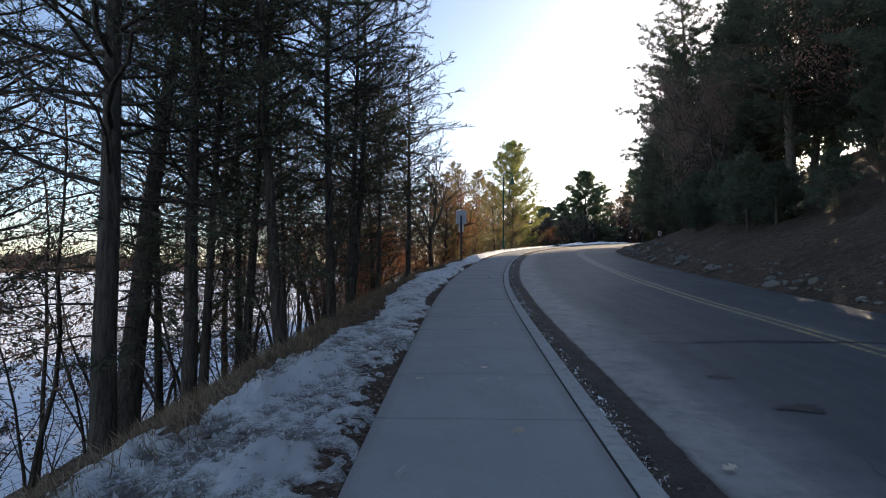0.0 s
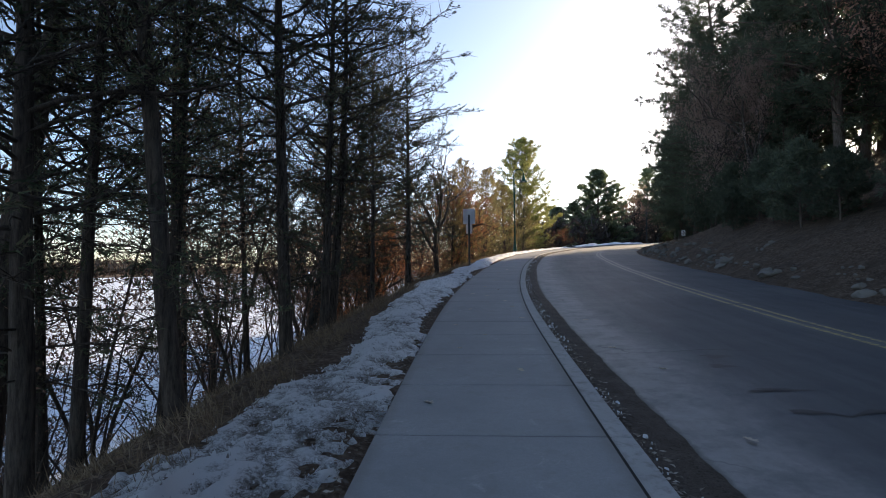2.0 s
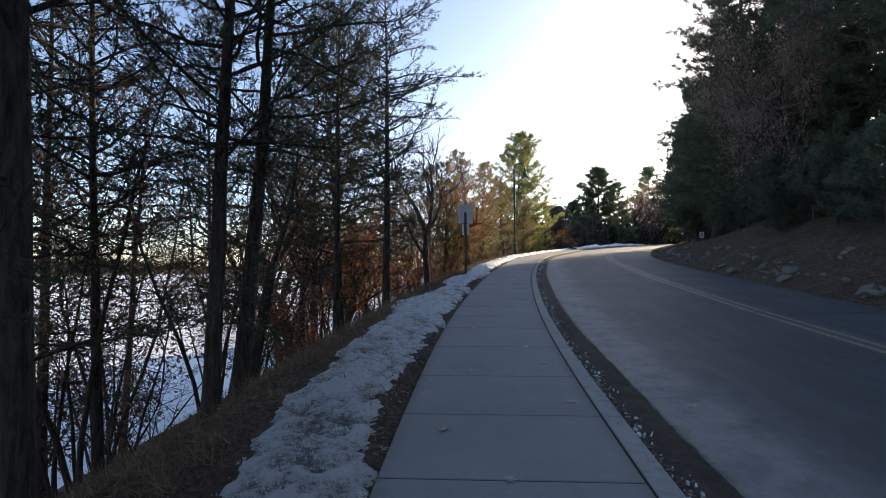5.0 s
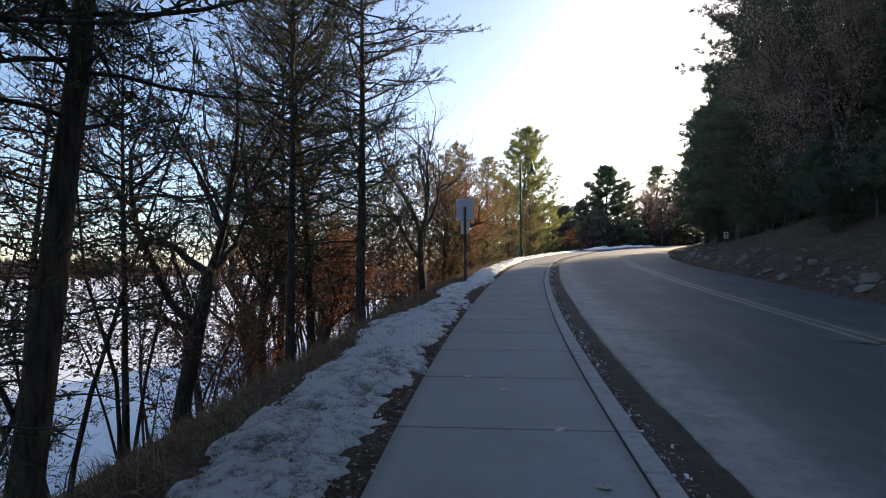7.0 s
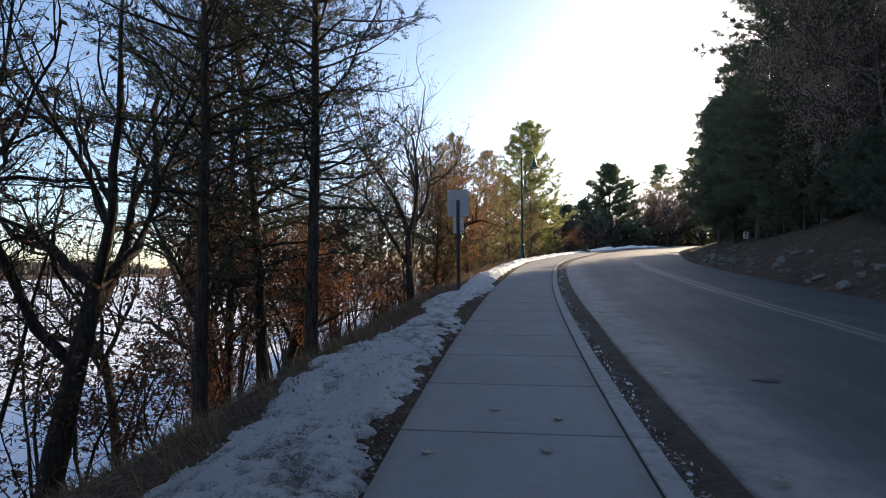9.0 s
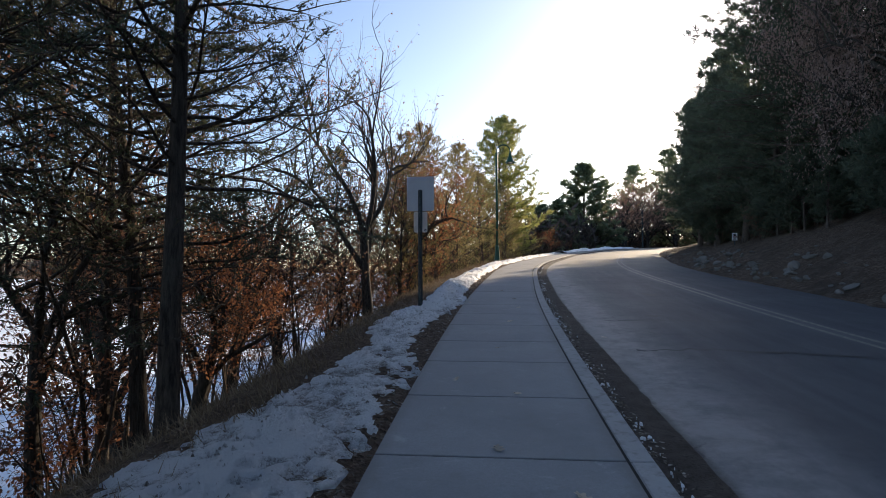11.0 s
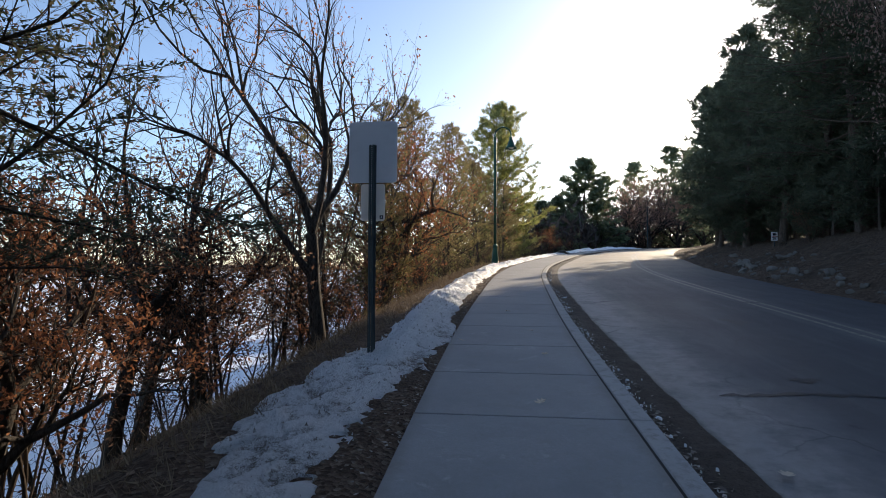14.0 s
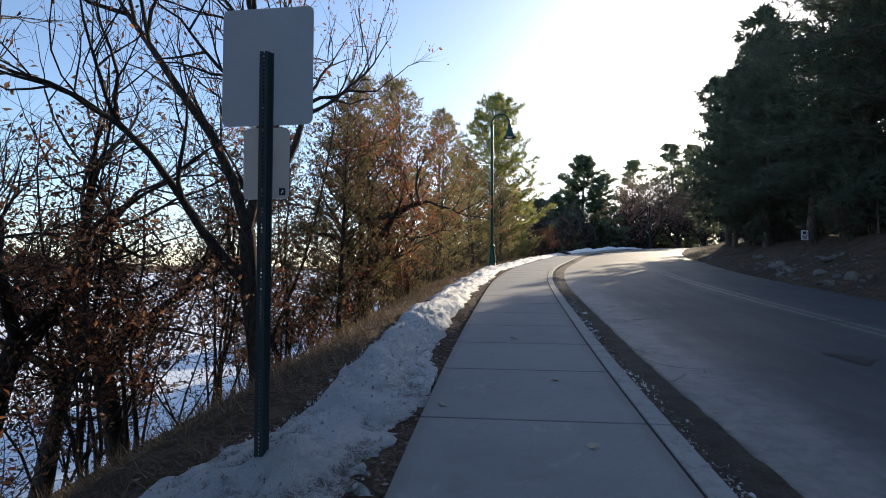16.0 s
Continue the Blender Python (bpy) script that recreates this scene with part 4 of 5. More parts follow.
for k in range(26):
    y = 20 + 46 * (k + rng.random()) / 26
    x, yy, _ = at(y, rng.uniform(14.4, 16.2) if 38 < y < 58 else rng.uniform(12.8, 15.0))
    plant("pine_under", "pine_sapling", x, yy, rng.uniform(0.65, 1.15), rng.uniform(0, 360), "low dark pine thicket at the wood's edge", "shrub", "pine saplings at the wood's edge")
for k in range(26):
    y = rng.uniform(2, 60)
    x, yy, _ = at(y, rng.uniform(12.2, 22) if not 36 < y < 50 else rng.uniform(15.5, 22))
    plant(("brush", "brush_b", "sap_brown")[k % 3], "hillside_shrub", x, yy, rng.uniform(0.4, 0.85), rng.uniform(0, 360), "low brown shrub on the leafy hillside", "shrub", "shrubs on the hillside")


# ---- street furniture ----
def rounded_plate(w, h, t, r):
    bm = bmesh.new()
    pts = []
    for cx, cz, a0 in ((w / 2 - r, h / 2 - r, 0), (-w / 2 + r, h / 2 - r, 90), (-w / 2 + r, -h / 2 + r, 180), (w / 2 - r, -h / 2 + r, 270)):
        for k in range(5):
            a = radians(a0 + 22.5 * k)
            pts.append((cx + r * math.cos(a), cz + r * math.sin(a)))
    f = bm.faces.new([bm.verts.new((x, 0, z)) for x, z in pts])
    ex = bmesh.ops.extrude_face_region(bm, geom=[f])
    bmesh.ops.translate(bm, vec=(0, t, 0), verts=[v for v in ex["geom"] if isinstance(v, bmesh.types.BMVert)])
    bmesh.ops.recalc_face_normals(bm, faces=bm.faces[:])
    return bm


def channel_post(height):
    """A hat-shaped steel channel; its web is pierced every inch."""
    pile = Pile()

    def slab(x0, x1, y0, y1, z0, z1):
        V = np.array([(x, y, z) for z in (z0, z1) for x, y in ((x0, y0), (x1, y0), (x1, y1), (x0, y1))])
        pile.add(V, [(0, 3, 2, 1), (4, 5, 6, 7), (0, 1, 5, 4), (1, 2, 6, 5), (2, 3, 7, 6), (3, 0, 4, 7)])

    web, hole, t, depth, pitch = 0.022, 0.0048, 0.004, 0.038, 0.0254
    slab(-web, -hole, 0, t, 0, height)
    slab(hole, web, 0, t, 0, height)
    z = 0.0
    while z < height - 0.02:
        slab(-hole, hole, 0, t, z + 0.0095, z + pitch)
        z += pitch
    for s in (-1, 1):
        V = []
        for zz in (0, height):
            for x, y in ((web, 0), (web + 0.013, depth), (web + 0.017, depth), (web + 0.004, 0)):
                V.append((s * x, y, zz))
        pile.add(np.array(V), [(0, 3, 2, 1), (4, 5, 6, 7), (0, 1, 5, 4), (1, 2, 6, 5), (2, 3, 7, 6), (3, 0, 4, 7)])
        a, b = sorted((s * (web + 0.013), s * (web + 0.026)))
        slab(a, b, depth, depth + t, 0, height)
    return pile.mesh("channel_post", M["post"])


def bolt_bm():
    bm = bmesh.new()
    bmesh.ops.create_cone(bm, cap_ends=True, segments=6, radius1=0.007, radius2=0.006, depth=0.006, matrix=Matrix.Rotation(math.pi / 2, 4, "X"))
    return bm


px, py = 1.049, 28.085
post_z = 1.66
sign = thing("road_sign", pose(px, py, post_z, 0, 0, -10), "bare aluminium back of a road sign on a pierced green post", "sign")
POST = 2.68
part("post", channel_post(POST), None, sign, "dark green pierced steel channel post")
board = part("sign_panel", rounded_plate(0.61, 0.762, 0.0025, 0.04), M["sign_back"], sign)
board.location = (0.004, 0.0425, POST - 0.085)
plate = part("lower_plate", rounded_plate(0.305, 0.457, 0.0025, 0.035), M["plate_back"], sign, "smaller plain weathered plate")
plate.location = (0.006, 0.0425, POST - 0.71)
for z in (POST - 0.035, POST - 0.365, POST - 0.505, POST - 0.885):
    bo = part("bolt", bolt_bm(), M["steel"], sign)
    bo.location = (0, -0.003, z)
st = part("sticker", rounded_plate(0.042, 0.046, 0.001, 0.003), M["ink"], plate, "small dark sticker with a pale mark")
st.location = (0.108, -0.0022, -0.182)
mk = part("sticker_mark", rounded_plate(0.009, 0.026, 0.0006, 0.003), M["sign_white"], plate, "pale mark on the sticker")
mk.location, mk.rotation_euler = (0.108, -0.0034, -0.182), (0, radians(30), 0)

# the lamp at the bend
LX_, LY_ = 5.98, 51.77
lamp = thing("street_lamp", pose(LX_, LY_, float(land(LX_, LY_)[0]) - 0.03, 0, 0, -12), "dark green gooseneck street lamp with bell shade beside the walk", "street lamp")
part("base", lathe([(0.24, 0), (0.24, 0.12), (0.2, 0.16), (0.19, 0.3), (0.16, 0.6), (0.125, 0.95), (0.12, 1.05), (0.14, 1.08), (0.14, 1.13), (0.085, 1.18), (0.08, 1.22)], 16), M["lamp_green"], lamp, smooth=True)
part("pole", lathe([(0.085, 1.2), (0.08, 4.0), (0.072, 7.3), (0.07, 7.35), (0.085, 7.36), (0.085, 7.42), (0.05, 7.43)], 14), M["lamp_green"], lamp, smooth=True)
arc = [(0, 0, 7.4)] + [(0.46 - 0.46 * math.cos(math.pi * k / 10), 0, 7.5 + 0.46 * math.sin(math.pi * k / 10)) for k in range(11)] + [(0.92, 0, 7.38)]
gv, gf = tube(arc, np.full(len(arc), 0.045), 8)
part("gooseneck", fast("gooseneck", gv, gf, M["lamp_green"], smooth=True), None, lamp)
shade = part("shade", lathe([(0.06, 7.42), (0.1, 7.4), (0.11, 7.2), (0.17, 7.07), (0.23, 6.87), (0.34, 6.75), (0.35, 6.72), (0.33, 6.72), (0.2, 6.85), (0.02, 7.0)], 20), M["lamp_green"], lamp, "dark green bell shade", True)
shade.location = (0.92, 0, 0)
lens = part("lens", lathe([(0.02, 6.45), (0.12, 6.47), (0.17, 6.53), (0.17, 6.57)], 16), M["lens"], lamp, "frosted glass lens", True)
lens.location = (0.92, 0, 0.25)

# small white parking sign across the road
rx_, ry_ = 20.4, 48.7
rz_ = float(land(rx_, ry_)[0])
small = thing("parking_sign", pose(rx_, ry_, rz_, 0, 0, -18), "small white sign with dark writing on a thin post", "sign")
H_ = max(4.78 - rz_, 0.7)
part("post", box_bm(0.05, 0.03, H_ + 0.3, 0, 0.03, H_ / 2 - 0.17), M["post"], small)
face = part("sign_panel", rounded_plate(0.305, 0.457, 0.003, 0.03), M["sign_white"], small, "white sign face")
face.location = (0, 0, H_ - 0.229)
for w, h, z, mat in ((0.13, 0.13, 0.11, M["ink"]), (0.2, 0.03, 0.0, M["sign_red"]), (0.2, 0.03, -0.06, M["ink"]), (0.16, 0.03, -0.12, M["ink"]), (0.18, 0.03, -0.175, M["ink"])):
    bar = part("writing", rounded_plate(w, h, 0.001, 0.006), mat, small, "bar of illegible writing")
    bar.location = (0, -0.002, H_ - 0.229 + z)

# posts far round the bend
for x, y, h in ((33.5, 94.0, 6.0),):
    z = float(land(x, y)[0])
    fp = part("far_post", lathe([(0.09, -0.3), (0.08, h * 0.5), (0.06, h)], 10), M["post"], None)
    fp.location = (x, y, z)
    tagged(fp, "thin dark pole standing beyond the bend", "pole")


# ---- snow ----
HUMPS = [(18.6, -0.58, 0.95, 0.2, 0.14), (18.2, -1.15, 0.45, 0.25, 0.07), (19.6, -0.62, 0.5, 0.2, 0.08), (3.75, -1.2, 0.6, 0.26, 0.12), (4.7, -1.0, 0.6, 0.2, 0.12), (2.3, -0.6, 0.35, 0.2, 0.1), (2.8, -1.85, 0.6, 0.35, 0.08),
         (28.0, -0.63, 0.16, 0.13, 0.13), (29.6, -0.7, 0.9, 0.28, 0.1), (31.4, -0.65, 1.0, 0.28, 0.12), (34.2, -0.6, 1.2, 0.3, 0.12), (9.2, -0.8, 0.5, 0.2, 0.06), (12.4, -0.7, 0.5, 0.2, 0.06), (20.4, -0.8, 0.7, 0.22, 0.06)]


def snow_ridge(name, ys, us, crest, mat, seed, dirty):
    """A bank of snow with a lumpy back and ragged edges that sink into the ground."""
    ys, us = np.asarray(ys), np.asarray(us)
    Yg, Ug = np.repeat(ys, len(us)), np.tile(us, len(ys))
    V = at(Yg, Ug)
    edge = 0.14 * wave(Yg, Ug * 0 + 1, 0.9, seed) + 0.1 * wave(Yg, Ug, 2.7, seed + 1) + 0.06 * wave(Yg, Ug, 9.0, seed + 2)
    h = crest(Yg, Ug + edge)
    big = np.array([noise.fractal(Vector((x * 2.2, y * 1.6, seed)), 0.9, 2.1, 3) for x, y, _ in V])
    fine = np.array([noise.fractal(Vector((x * 7, y * 5.5, seed)), 0.75, 2.2, 4) for x, y, _ in V])
    grain = np.array([noise.fractal(Vector((x * 14, y * 12, seed)), 0.8, 2.2, 2) for x, y, _ in V])
    on = h > -0.03
    hump = np.zeros(len(V))
    for hy, hu, ry, ru, hh in HUMPS if dirty else ():
        hump = np.maximum(hump, hh * np.exp(-((Yg - hy) / ry) ** 2 - ((Ug - hu) / ru) ** 2) * (1 + 0.5 * fine))
    h = h * (1 + 0.6 * big) + (0.02 * np.clip(big, -1, 1) + 0.036 * fine + 0.022 * grain) * on + hump
    V[:, 2] = land(V[:, 0], V[:, 1]) + np.where(h > 0, h, h - 0.04)
    n = len(us)
    i, j = np.meshgrid(np.arange(len(ys) - 1), np.arange(n - 1), indexing="ij")
    i, j = i.ravel(), j.ravel()
    F = np.stack([i * n + j, i * n + j + 1, (i + 1) * n + j + 1, (i + 1) * n + j], 1)
    keep = (h[F] > -0.03).any(1)
    me = fast(name, V, F[keep], mat, smooth=True)
    soil = np.clip(0.31 - 0.5 * fine - 0.25 * grain - 0.55 * big - 9.0 * hump + dirty * np.interp(Yg, [0, 4, 9, 15, 30], [0.2, 0.12, -0.02, -0.08, -0.2]) - (0.0 if dirty else 0.4), -0.6, 1)
    layer = me.attributes.new("dirt", "FLOAT", "POINT")
    layer.data.foreach_set("value", soil.astype(np.float32))
    return me


def bank_crest(y, u):
    """Wide and thin by the first trees, a narrow ridge further up."""
    lo = np.interp(y, [-4, 1, 3, 7, 9, 13, 16, 18, 20, 22, 24.6, 26, 27.5, 29, 34, 52, 70], [-2.6, -2.2, -1.55, -1.4, -1.05, -1.2, -1.4, -1.4, -1.75, -1.35, -1.05, -1.4, -1.35, -1.1, -1.2, -1.15, -1.0])
    hi = np.interp(y, [-4, 6, 9, 14, 20, 24, 26, 27.8, 30, 33, 70], [-0.06, -0.06, -0.1, -0.14, -0.12, -0.18, -0.34, -0.08, -0.14, -0.26, -0.14])
    top = np.interp(y, [-4, 5, 10, 16, 20, 24, 28, 34, 50, 70], [0.06, 0.06, 0.08, 0.1, 0.08, 0.05, 0.11, 0.16, 0.17, 0.14])
    m = (u - lo) / (hi - lo)
    return np.where((m > 0) & (m < 1), top * np.sin(np.pi * np.clip(m, 0, 1) ** 0.8) ** 0.7 - 0.015, -0.05)


bank = part("snow_bank", snow_ridge("snow_bank", np.concatenate([np.arange(-3.5, 34, 0.06), np.arange(34, 72, 0.16)]), np.linspace(-2.8, -0.02, 54), bank_crest, M["snow"], 3.0, 1.0), None)
tagged(bank, "dirty old ploughed snow ridge beside the walk", "snow bank", kind="stuff")


def far_crest(y, u):
    m = (u + 1.6) / 2.2
    return np.where((m > 0) & (m < 1), 0.35 * np.sin(np.pi * np.clip(m, 0, 1)) * (0.6 + 0.4 * wave(y, u, 0.5, 3)), -0.05)


far_bank = part("snow_bank", snow_ridge("far_snow_bank", np.arange(72, 112, 0.5), np.linspace(-1.8, 0.8, 14), far_crest, M["snow"], 5.0, 0.0), None)
tagged(far_bank, "bright snow ridge lit by the sun round the bend", "snow bank", kind="stuff")


def snow_crumbs():
    """Loose crusts and crumbs that roughen the ridge's back."""
    rg = np.random.default_rng(63)
    n = 20000
    y = rg.uniform(-1.5, 34, n)
    u = rg.uniform(-2.2, -0.08, n)
    keep = bank_crest(y, u) > rg.uniform(-0.01, 0.05, n)
    y, u = y[keep], u[keep]
    P = at(y, u)
    me = bank.data
    co = np.empty(len(me.vertices) * 3, np.float32)
    me.vertices.foreach_get("co", co)
    co = co.reshape(-1, 3)
    cell = {}
    for k, (cx, cy, cz) in enumerate(co):
        key = (int(cx * 10), int(cy * 10))
        cell[key] = max(cell.get(key, -99.0), float(cz))
    z = np.array([cell.get((int(a * 10), int(c * 10)), -99.0) for a, c in P[:, :2]])
    P, z = P[z > -50], z[z > -50]
    P[:, 2] = z - 0.012
    m = len(P)
    r = (0.004 + np.minimum(rg.exponential(0.0055, m), 0.02))[:, None]
    a = rg.uniform(0, 6.28, m)
    ring = []
    for k in range(4):
        w = a + k * 1.5708 + rg.normal(0, 0.3, m)
        ring.append(P + np.stack([np.cos(w), np.sin(w), np.zeros(m)], -1) * r * rg.uniform(0.6, 1.4, (m, 1)))
    tip = P + rg.normal(0, 0.35, (m, 3)) * r * [1, 1, 0] + [0, 0, 1] * r * rg.uniform(0.7, 1.8, (m, 1)) + [0, 0, 0.008]
    V = np.stack([*ring, tip], 1).reshape(-1, 3)
    q = np.arange(m)[:, None] * 5
    F = np.concatenate([q + [[k, (k + 1) % 4, 4]] for k in range(4)])
    out = fast("snow_crumbs", V, F, M["snow"])
    layer = out.attributes.new("dirt", "FLOAT", "POINT")
    layer.data.foreach_set("value", np.repeat(rg.choice([-0.2, 0.1, 0.3, 0.55], m, p=[0.4, 0.32, 0.2, 0.08]), 5).astype(np.float32))
    return out


tagged(part("snow_crumbs", snow_crumbs(), None), "crumbled icy crust scattered over the snow ridge", "snow", kind="stuff")


# ---- far woods over the lake ----
def far_woods():
    rg = np.random.default_rng(9)
    n = 2600
    x, y = -rg.uniform(335, 430, n), rg.uniform(-150, 620, n)
    C = np.stack([x, y, land(x, y) - 0.5], -1)
    V, F = needles(rg, C, np.tile([[0, 0, 1.0]], (n, 1)), 5, 8.0, 2.0, 0.25)
    return fast("far_woods", V, F, M["far_wood"])


tagged(part("far_woods", far_woods(), None), "grey-brown leafless woods on the far shore", "woods", kind="stuff")


def bend_woods():
    """Undergrowth and distant boughs that close the view past the bend."""
    rg = np.random.default_rng(19)
    n = 26000
    y = rg.uniform(84, 185, n)
    x = rg.uniform(0, 110, n)
    S, U = near(x, y)
    ok = (U < -4.5) | ((U > 12.5) & (y > 95))
    x, y = x[ok], y[ok]
    z = land(x, y) + rg.uniform(0, 1, len(x)) ** 1.5 * 6.5
    V, F = needles(rg, np.stack([x, y, z], -1), np.tile([[0, 0, 1.0]], (len(x), 1)), 4, 1.9, 0.42, 0.9)
    return fast("bend_woods", V, F, M["far_wood"])


tagged(part("bend_woods", bend_woods(), None), "hazy brown brushwood beyond the road's bend", "woods", kind="stuff")


# ---- grass and litter ----
def dead_grass():
    rg = np.random.default_rng(15)
    n = 15000
    y, u = rg.uniform(-2, 62, n), -rg.uniform(0, 1, n) ** 1.3 * 2.6 - 1.25
    P = at(y, u)
    keep = rg.random(n) < 0.35 + 0.65 * (wave(P[:, 0], P[:, 1], 1.3, 3) > 0.05)
    P = P[keep]
    P[:, 2] = land(P[:, 0], P[:, 1]) - 0.01
    D = np.tile([[-0.35, 0.1, 0.7]], (len(P), 1)) + rg.normal(0, 0.25, (len(P), 3))
    V, F = needles(rg, P, D, 5, 0.17, 0.009, 0.4)
    return fast("dead_grass", V, F, M["grass"])


tagged(part("dead_grass", dead_grass(), None), "matted straw-coloured dead grass on the bank's brow", "grass", kind="stuff")


def oak_leaf_mesh(seed):
    """One curled, lobed oak leaf."""
    rg = np.random.default_rng(seed)
    bm = bmesh.new()
    rim = []
    for k in range(42):
        a = 2 * math.pi * k / 42
        lobe = 1 + 0.5 * math.cos(a * 7)
        x, y = 0.034 * math.sin(a) * lobe, 0.055 * math.cos(a) * (0.9 + 0.15 * lobe)
        rim.append(bm.verts.new((x, y, 0.006 * (abs(x) / 0.034) ** 1.5 + 0.005 * (y / 0.055) ** 2 + rg.normal(0, 0.002) + 0.002)))
    c = bm.verts.new((0, 0, 0.001))
    for k in range(42):
        bm.faces.new((rim[k], rim[(k + 1) % 42], c))
    me = bpy.data.meshes.new("oak_leaf")
    bm.to_mesh(me)
    bm.free()
    me.materials.append(M["litter_leaf"])
    return me


LEAVES = [oak_leaf_mesh(k) for k in range(5)]


def scatter_leaves(name, P, rg, size=1.0, mat="litter_leaf"):
    """Many fallen leaves as one mesh."""
    n = len(P)
    V, F = blades(rg, P, 0.075 * size, 0.85)
    V[:, 2] = np.maximum(V[:, 2], np.repeat(P[:, 2], 4) - 0.005)
    return fast(name, V, F, M[mat])


rg = np.random.default_rng(77)
N = 4200
y = np.concatenate([rg.uniform(-2, 60, N), rg.uniform(-2, 60, 4000)])
u = np.concatenate([2.01 + np.abs(rg.normal(0, 0.075, N)), -np.abs(rg.normal(0.18, 0.2, 4000))])
P = at(y, u)
P[:N, 2] -= np.interp(u[:N], [2.0, 2.4], [0.045, 0.07])
P[N:, 2] = land(P[N:, 0], P[N:, 1]) + 0.012
tagged(part("fallen_leaves", scatter_leaves("fallen_leaves", P, rg, 0.75, "gutter_litter"), None), "pale dead oak leaves caught along the kerb and verge", "leaf litter", kind="stuff")
y, u = rg.uniform(0, 62, 5200), rg.uniform(9.7, 20, 5200)
P = at(y, u)
P[:, 2] = land(P[:, 0], P[:, 1]) + 0.015
tagged(part("hillside_leaves", scatter_leaves("hillside_leaves", P, rg, 1.5, "brown_litter"), None), "brown oak leaves lying on the hillside", "leaf litter", kind="stuff")
y, u = rg.uniform(-2, 50, 4200), -rg.uniform(1.5, 6, 4200)
P = at(y, u)
P[:, 2] = land(P[:, 0], P[:, 1]) + 0.012
tagged(part("bank_leaves", scatter_leaves("bank_leaves", P, rg, 1.2, "brown_litter"), None), "brown oak leaves lying on the lake bank", "leaf litter", kind="stuff")


def gutter_ice():
    """Broken scraps of ice and snow left along the kerb."""
    rg = np.random.default_rng(31)
    pile = Pile()
    y = np.sort(rg.uniform(-1, 46, 620))
    y = y[wave(y, y * 0, 0.8, 2) > -0.15]
    for yy in y:
        c = at(yy, 2.02 + abs(rg.normal(0, 0.07)), -0.055)
        k = rg.integers(5, 8)
        a = np.sort(rg.uniform(0, 6.28, k))
        r = (0.004 + rg.exponential(0.0065)) * rg.uniform(0.6, 1.3, k)
        low = np.stack([c[0] + r * np.cos(a), c[1] + 1.6 * r * np.sin(a), np.full(k, c[2] - 0.01)], -1)
        top = low * [1, 1, 0] + [0, 0, c[2] + rg.uniform(0.004, 0.018)]
        top[:, :2] = c[:2] + (top[:, :2] - c[:2]) * 0.75
        mid = np.array([[*c[:2], c[2] + 0.015]])
        V = np.concatenate([low, top, mid])
        F = []
        for q in range(k):
            w = (q + 1) % k
            F += [(q, w, k + w), (q, k + w, k + q), (k + q, k + w, 2 * k)]
        pile.add(V, F)
    return pile.mesh("gutter_ice", M["clean_snow"])


tagged(part("gutter_ice", gutter_ice(), None), "broken scraps of ice left along the kerb", "ice", kind="stuff")

LEAF_SPOTS = [(5.0, 1.0), (6.9, 0.35), (4.5, 0.28), (3.0, 1.2), (9.3, 0.55), (13.2, 0.6), (13.6, 1.5), (14.6, 1.35), (15.7, 0.9), (16.2, 0.5), (17.2, 0.3), (17.3, 1.15), (18.2, 0.75), (18.0, 1.3), (20.6, 0.9), (19.9, 1.4),
              (24.2, 0.9), (22.5, 0.45), (22.0, 1.1), (26.6, 1.1), (28.6, 1.3), (30.3, 1.2), (32.5, 0.8), (11.2, 0.4), (8.1, 1.3), (12.0, 1.6), (29.4, 0.15), (10.3, 0.9), (6.2, 2.9), (8.4, 3.0), (2.5, 2.6), (15.2, 2.75), (17.1, 2.65), (12.1, 2.8), (9.6, 2.7), (19.9, 2.7), (25.4, 2.6)]
for k, (yy, uu) in enumerate(LEAF_SPOTS):
    p = at(yy, uu)
    ob = new("oak_leaf", LEAVES[k % 5])
    ob.matrix_world = pose(p[0], p[1], p[2] + (0.002 if uu < 2 else -0.055), rg.normal(0, 6), rg.normal(0, 6), rg.uniform(0, 360))
    tagged(ob, "curled pale oak leaf lying on the pavement" if uu < 2 else "curled pale oak leaf lying on the road", "leaf", "fallen leaves on the pavement")


# ---- marks on the asphalt ----
def tar_patch(seed, a, b):
    rg = np.random.default_rng(seed)
    bm = bmesh.new()
    pts = []
    for k in range(26):
        w = 2 * math.pi * k / 26
        r = 1 + 0.3 * math.sin(3 * w + seed) + 0.16 * math.sin(7 * w + 2 * seed) + rg.normal(0, 0.06)
        pts.append(bm.verts.new((a * r * math.cos(w), b * r * math.sin(w), 0)))
    bm.faces.new(pts)
    return bm


for k, (x, y, a, b) in enumerate(((3.72, 8.9, 0.17, 0.1), (3.55, 8.4, 0.15, 0.08), (3.62, 7.4, 0.3, 0.05), (3.36, 4.8, 0.13, 0.09), (3.56, 3.7, 0.2, 0.12), (4.38, 19.25, 0.15, 0.08), (5.83, 27.2, 0.14, 0.1), (7.4, 31.0, 0.2, 0.3))):
    s_, u_ = near(x, y)
    pt = part("tar_patch", tar_patch(k + 1, a, b), M["patch"], None)
    pt.matrix_world = pose(x, y, float(grade(s_)[0] + camber(s_, float(u_[0]))[0]) + 0.008, 3.3, 0, 0)
    tagged(pt, "dark sunken tar patch in the asphalt", "road patch", "tar patches on the road")


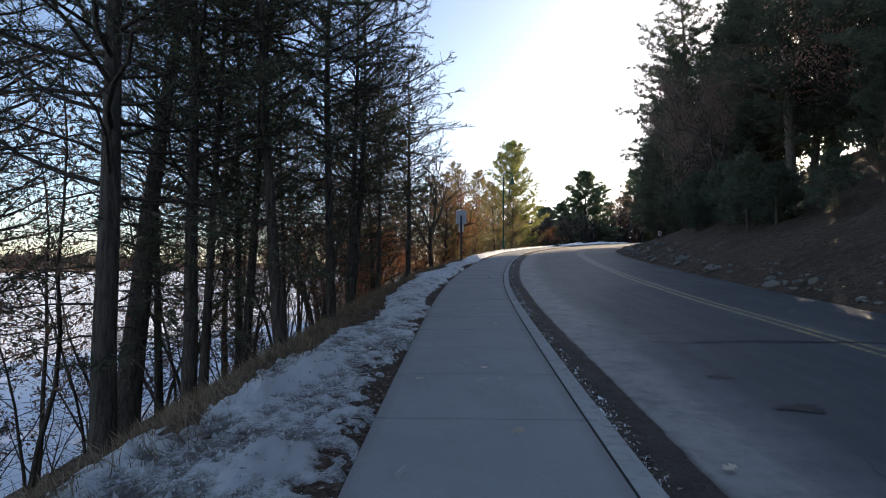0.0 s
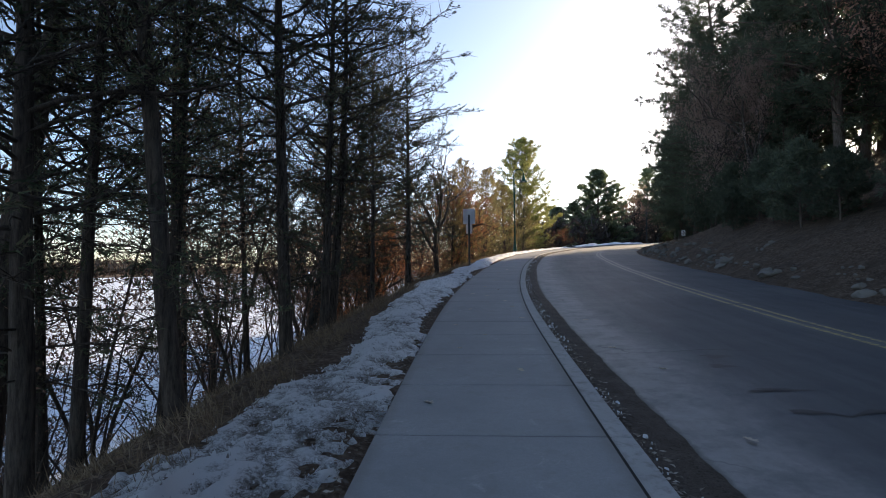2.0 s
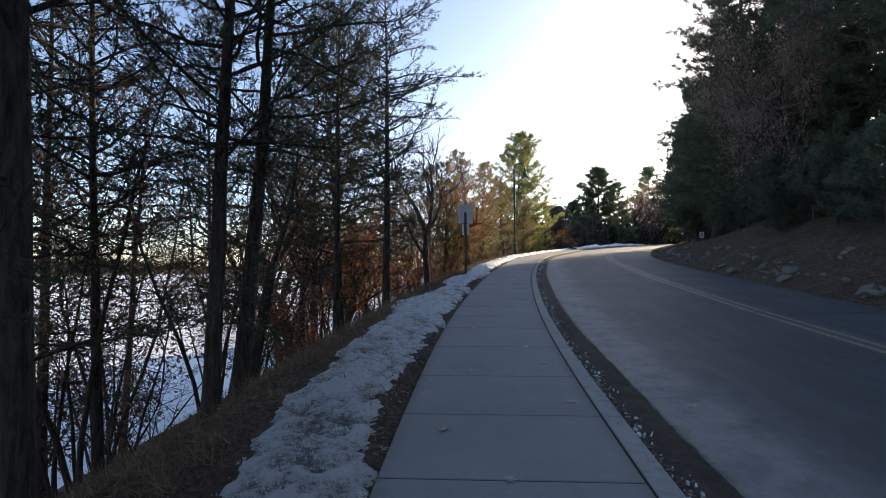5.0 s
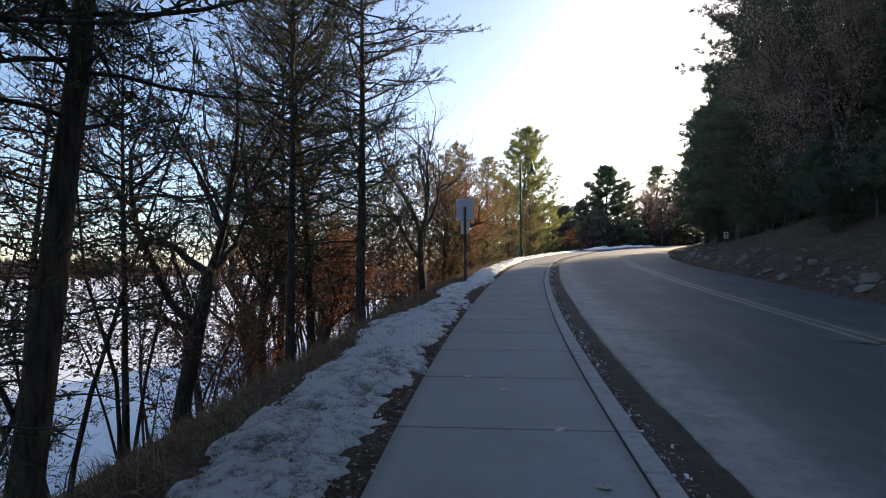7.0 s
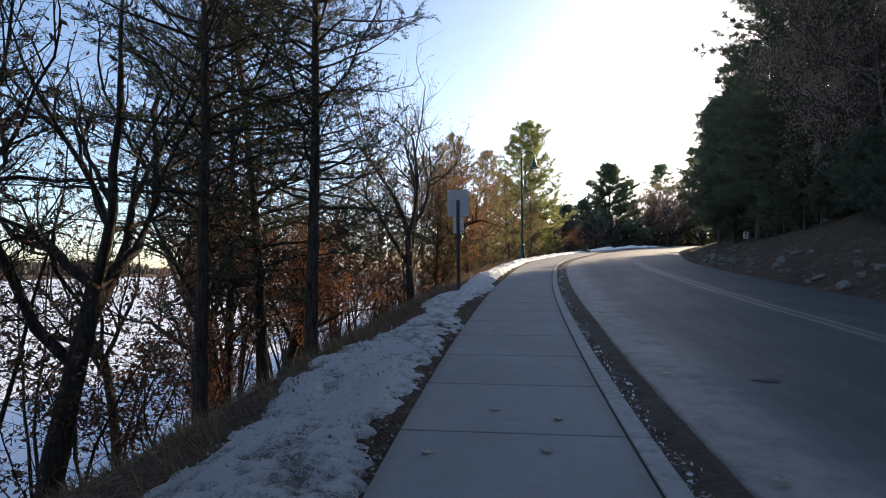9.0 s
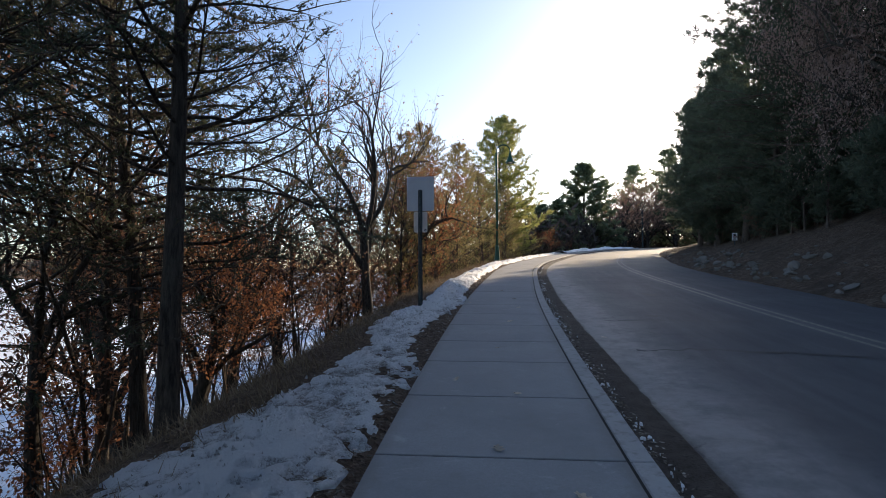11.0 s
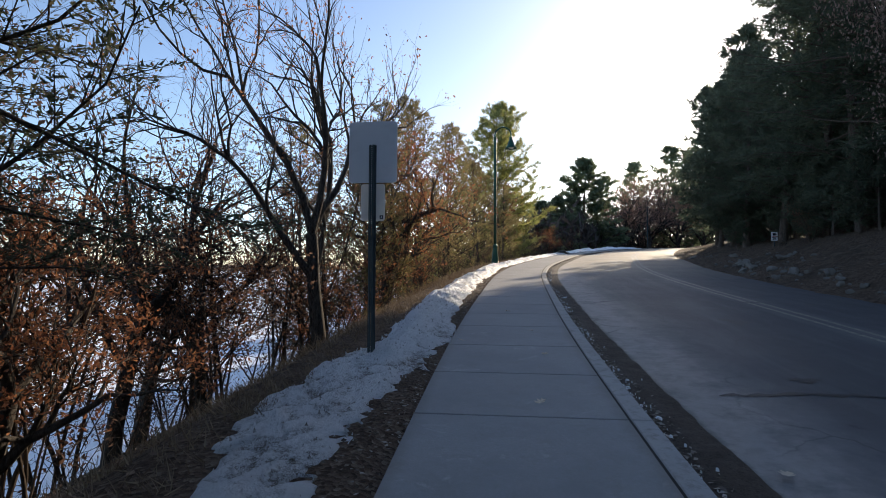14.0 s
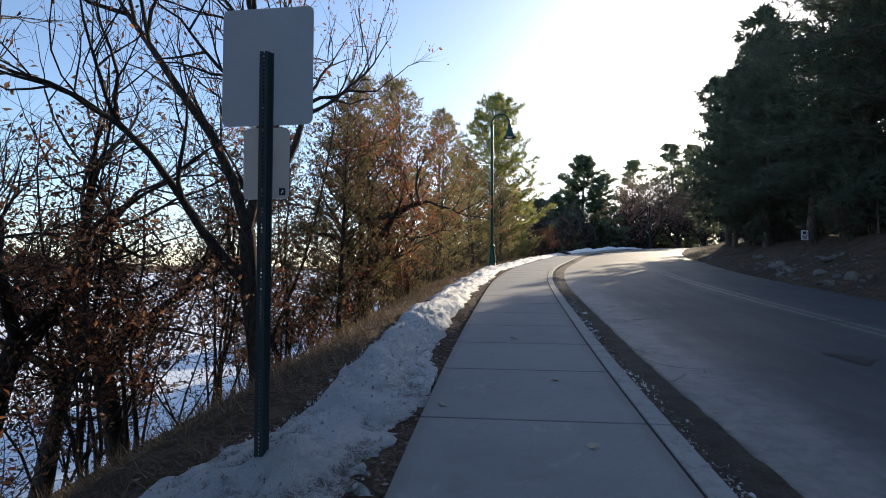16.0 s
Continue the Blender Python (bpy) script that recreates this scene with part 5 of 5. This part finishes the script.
def road_crack(y0, u0, u1, seed):
    rg = np.random.default_rng(seed)
    us = np.linspace(u0, u1, 40)
    ys = y0 + np.cumsum(rg.normal(0, 0.05, 40))
    wd = np.abs(rg.normal(0.03, 0.02, 40)) + 0.008
    A, B = np.array([at(v - w, q) for v, w, q in zip(ys, wd, us)]), np.array([at(v + w, q) for v, w, q in zip(ys, wd, us)])
    for P in (A, B):
        P[:, 2] += [camber(np.array([v]), q)[0] + 0.007 for v, q in zip(ys, us)]
    n = np.arange(39)
    return fast("road_crack", np.concatenate([A, B]), np.stack([n, n + 1, n + 41, n + 40], 1), M["patch"])


for y0, u0, u1, k in ((27.2, 2.9, 6.1, 1), (6.9, 3.6, 9.0, 2), (18.9, 5.6, 9.2, 3), (35.0, 3.0, 9.0, 4), (24.6, 2.9, 6.0, 5), (14.2, 6.0, 9.3, 6)):
    tagged(part("road_crack", road_crack(y0, u0, u1, k), None), "ragged dark crack across the asphalt", "road crack", "cracks across the road")


# ---- rocks of the bank ----
def rock_mesh(seed):
    rg = np.random.default_rng(seed)
    bm = bmesh.new()
    bmesh.ops.create_icosphere(bm, subdivisions=2, radius=1)
    cuts = rg.normal(0, 1, (9, 3))
    cuts /= np.linalg.norm(cuts, axis=1)[:, None]
    for v in bm.verts:
        d = v.co.normalized()
        k = min([1.0] + [0.6 / max(d.dot(Vector(c)), 1e-3) for c in cuts if d.dot(Vector(c)) > 0.4])
        v.co = d * k * (1 + 0.1 * noise.noise(d * 3 + Vector((seed, 0, 0))))
    me = bpy.data.meshes.new("rock")
    bm.to_mesh(me)
    bm.free()
    me.materials.append(M["rock"])
    return me


ROCKS = [rock_mesh(k) for k in range(7)]
for k in range(290):
    if k % 8 == 0:
        heap = rg.uniform(5, 60), 9.9 + abs(rg.normal(0, 0.8))
    yy, uu = heap[0] + rg.normal(0, 1.1), max(heap[1] + rg.normal(0, 0.3), 9.75)
    p = at(yy, uu)
    r = min(0.05 + rg.exponential(0.05), 0.26)
    ob = new("bank_rock", ROCKS[k % 7])
    ob.matrix_world = pose(p[0], p[1], float(land(p[0], p[1])[0]) + 0.2 * r, rg.uniform(-25, 25), rg.uniform(-25, 25), rg.uniform(0, 360)) @ Matrix.Diagonal((r, r * rg.uniform(0.8, 1.6), r * rg.uniform(0.55, 1.05), 1))
    tagged(ob, "angular grey rock set in the leafy bank", "rock", "rocks on the bank")


# ---- pavement slabs and kerb stones, piece by piece ----
JOINTS = [-1.0, 0.43, 1.85, 3.28, 4.74, 6.1, 7.5, 8.9, 10.3, 11.6, 12.95, 14.6, 16.2, 17.65, 19.05, 20.45, 21.9, 23.37, 24.7, 26.2, 27.6, 29.1, 30.7]
while JOINTS[-1] < 92:
    JOINTS.append(JOINTS[-1] + 1.47)
while JOINTS[0] > -14:
    JOINTS.insert(0, JOINTS[0] - 1.45)


def paving(name, u0, u1, y0, y1, depth, gap, lip, mat):
    """A slab between two joints, its upper rim rounded off."""
    ys = np.linspace(y0 + gap, y1 - gap, 5)
    L, R = at(ys, u0), at(ys, u1)
    Li, Ri = at(np.clip(ys, y0 + gap + lip, y1 - gap - lip), u0 + lip), at(np.clip(ys, y0 + gap + lip, y1 - gap - lip), u1 - lip)
    rim, top = np.concatenate([L, R[::-1]]), np.concatenate([Li, Ri[::-1]])
    rim[:, 2] -= lip
    low = rim - [0, 0, depth]
    V = np.concatenate([low, rim, top])
    F = []
    for k in range(10):
        w = (k + 1) % 10
        F += [(k, w, 10 + w, 10 + k), (10 + k, 10 + w, 20 + w, 20 + k)]
    F += [(20 + k, 20 + 9 - k, 20 + 8 - k, 21 + k) for k in range(4)]
    F = [f[::-1] for f in F]
    us = np.concatenate([np.full(5, u0), np.full(5, u1), np.full(5, u0), np.full(5, u1), np.full(5, u0 + lip), np.full(5, u1 - lip)])
    return fast(name, V, np.array(F), mat, uv=np.stack([us, V[:, 1]], -1))


pavement = thing("pavement", pose(0, 0, 0), "grey jointed concrete footpath with kerb", "pavement", kind="structure")
for k, (y0, y1) in enumerate(zip(JOINTS, JOINTS[1:])):
    part("slab", paving("slab", 0.0, KERB_IN, y0, y1, 0.12, 0.012, 0.004, M["concrete"]), None, pavement)
for y0, y1 in zip(JOINTS[::2], JOINTS[2::2]):
    part("kerb_stone", paving("kerb_stone", KERB_IN + 0.022, KERB_OUT, y0, y1, 0.22, 0.005, 0.012, M["kerb"]), None, pavement)
joint_bed = part("joint_bed", strip("joint_bed", [0.01, 1.0, KERB_OUT - 0.02], np.arange(-14, 92, 0.5), M["joint"], lambda y, u: -0.009 + 0 * y), None, pavement)
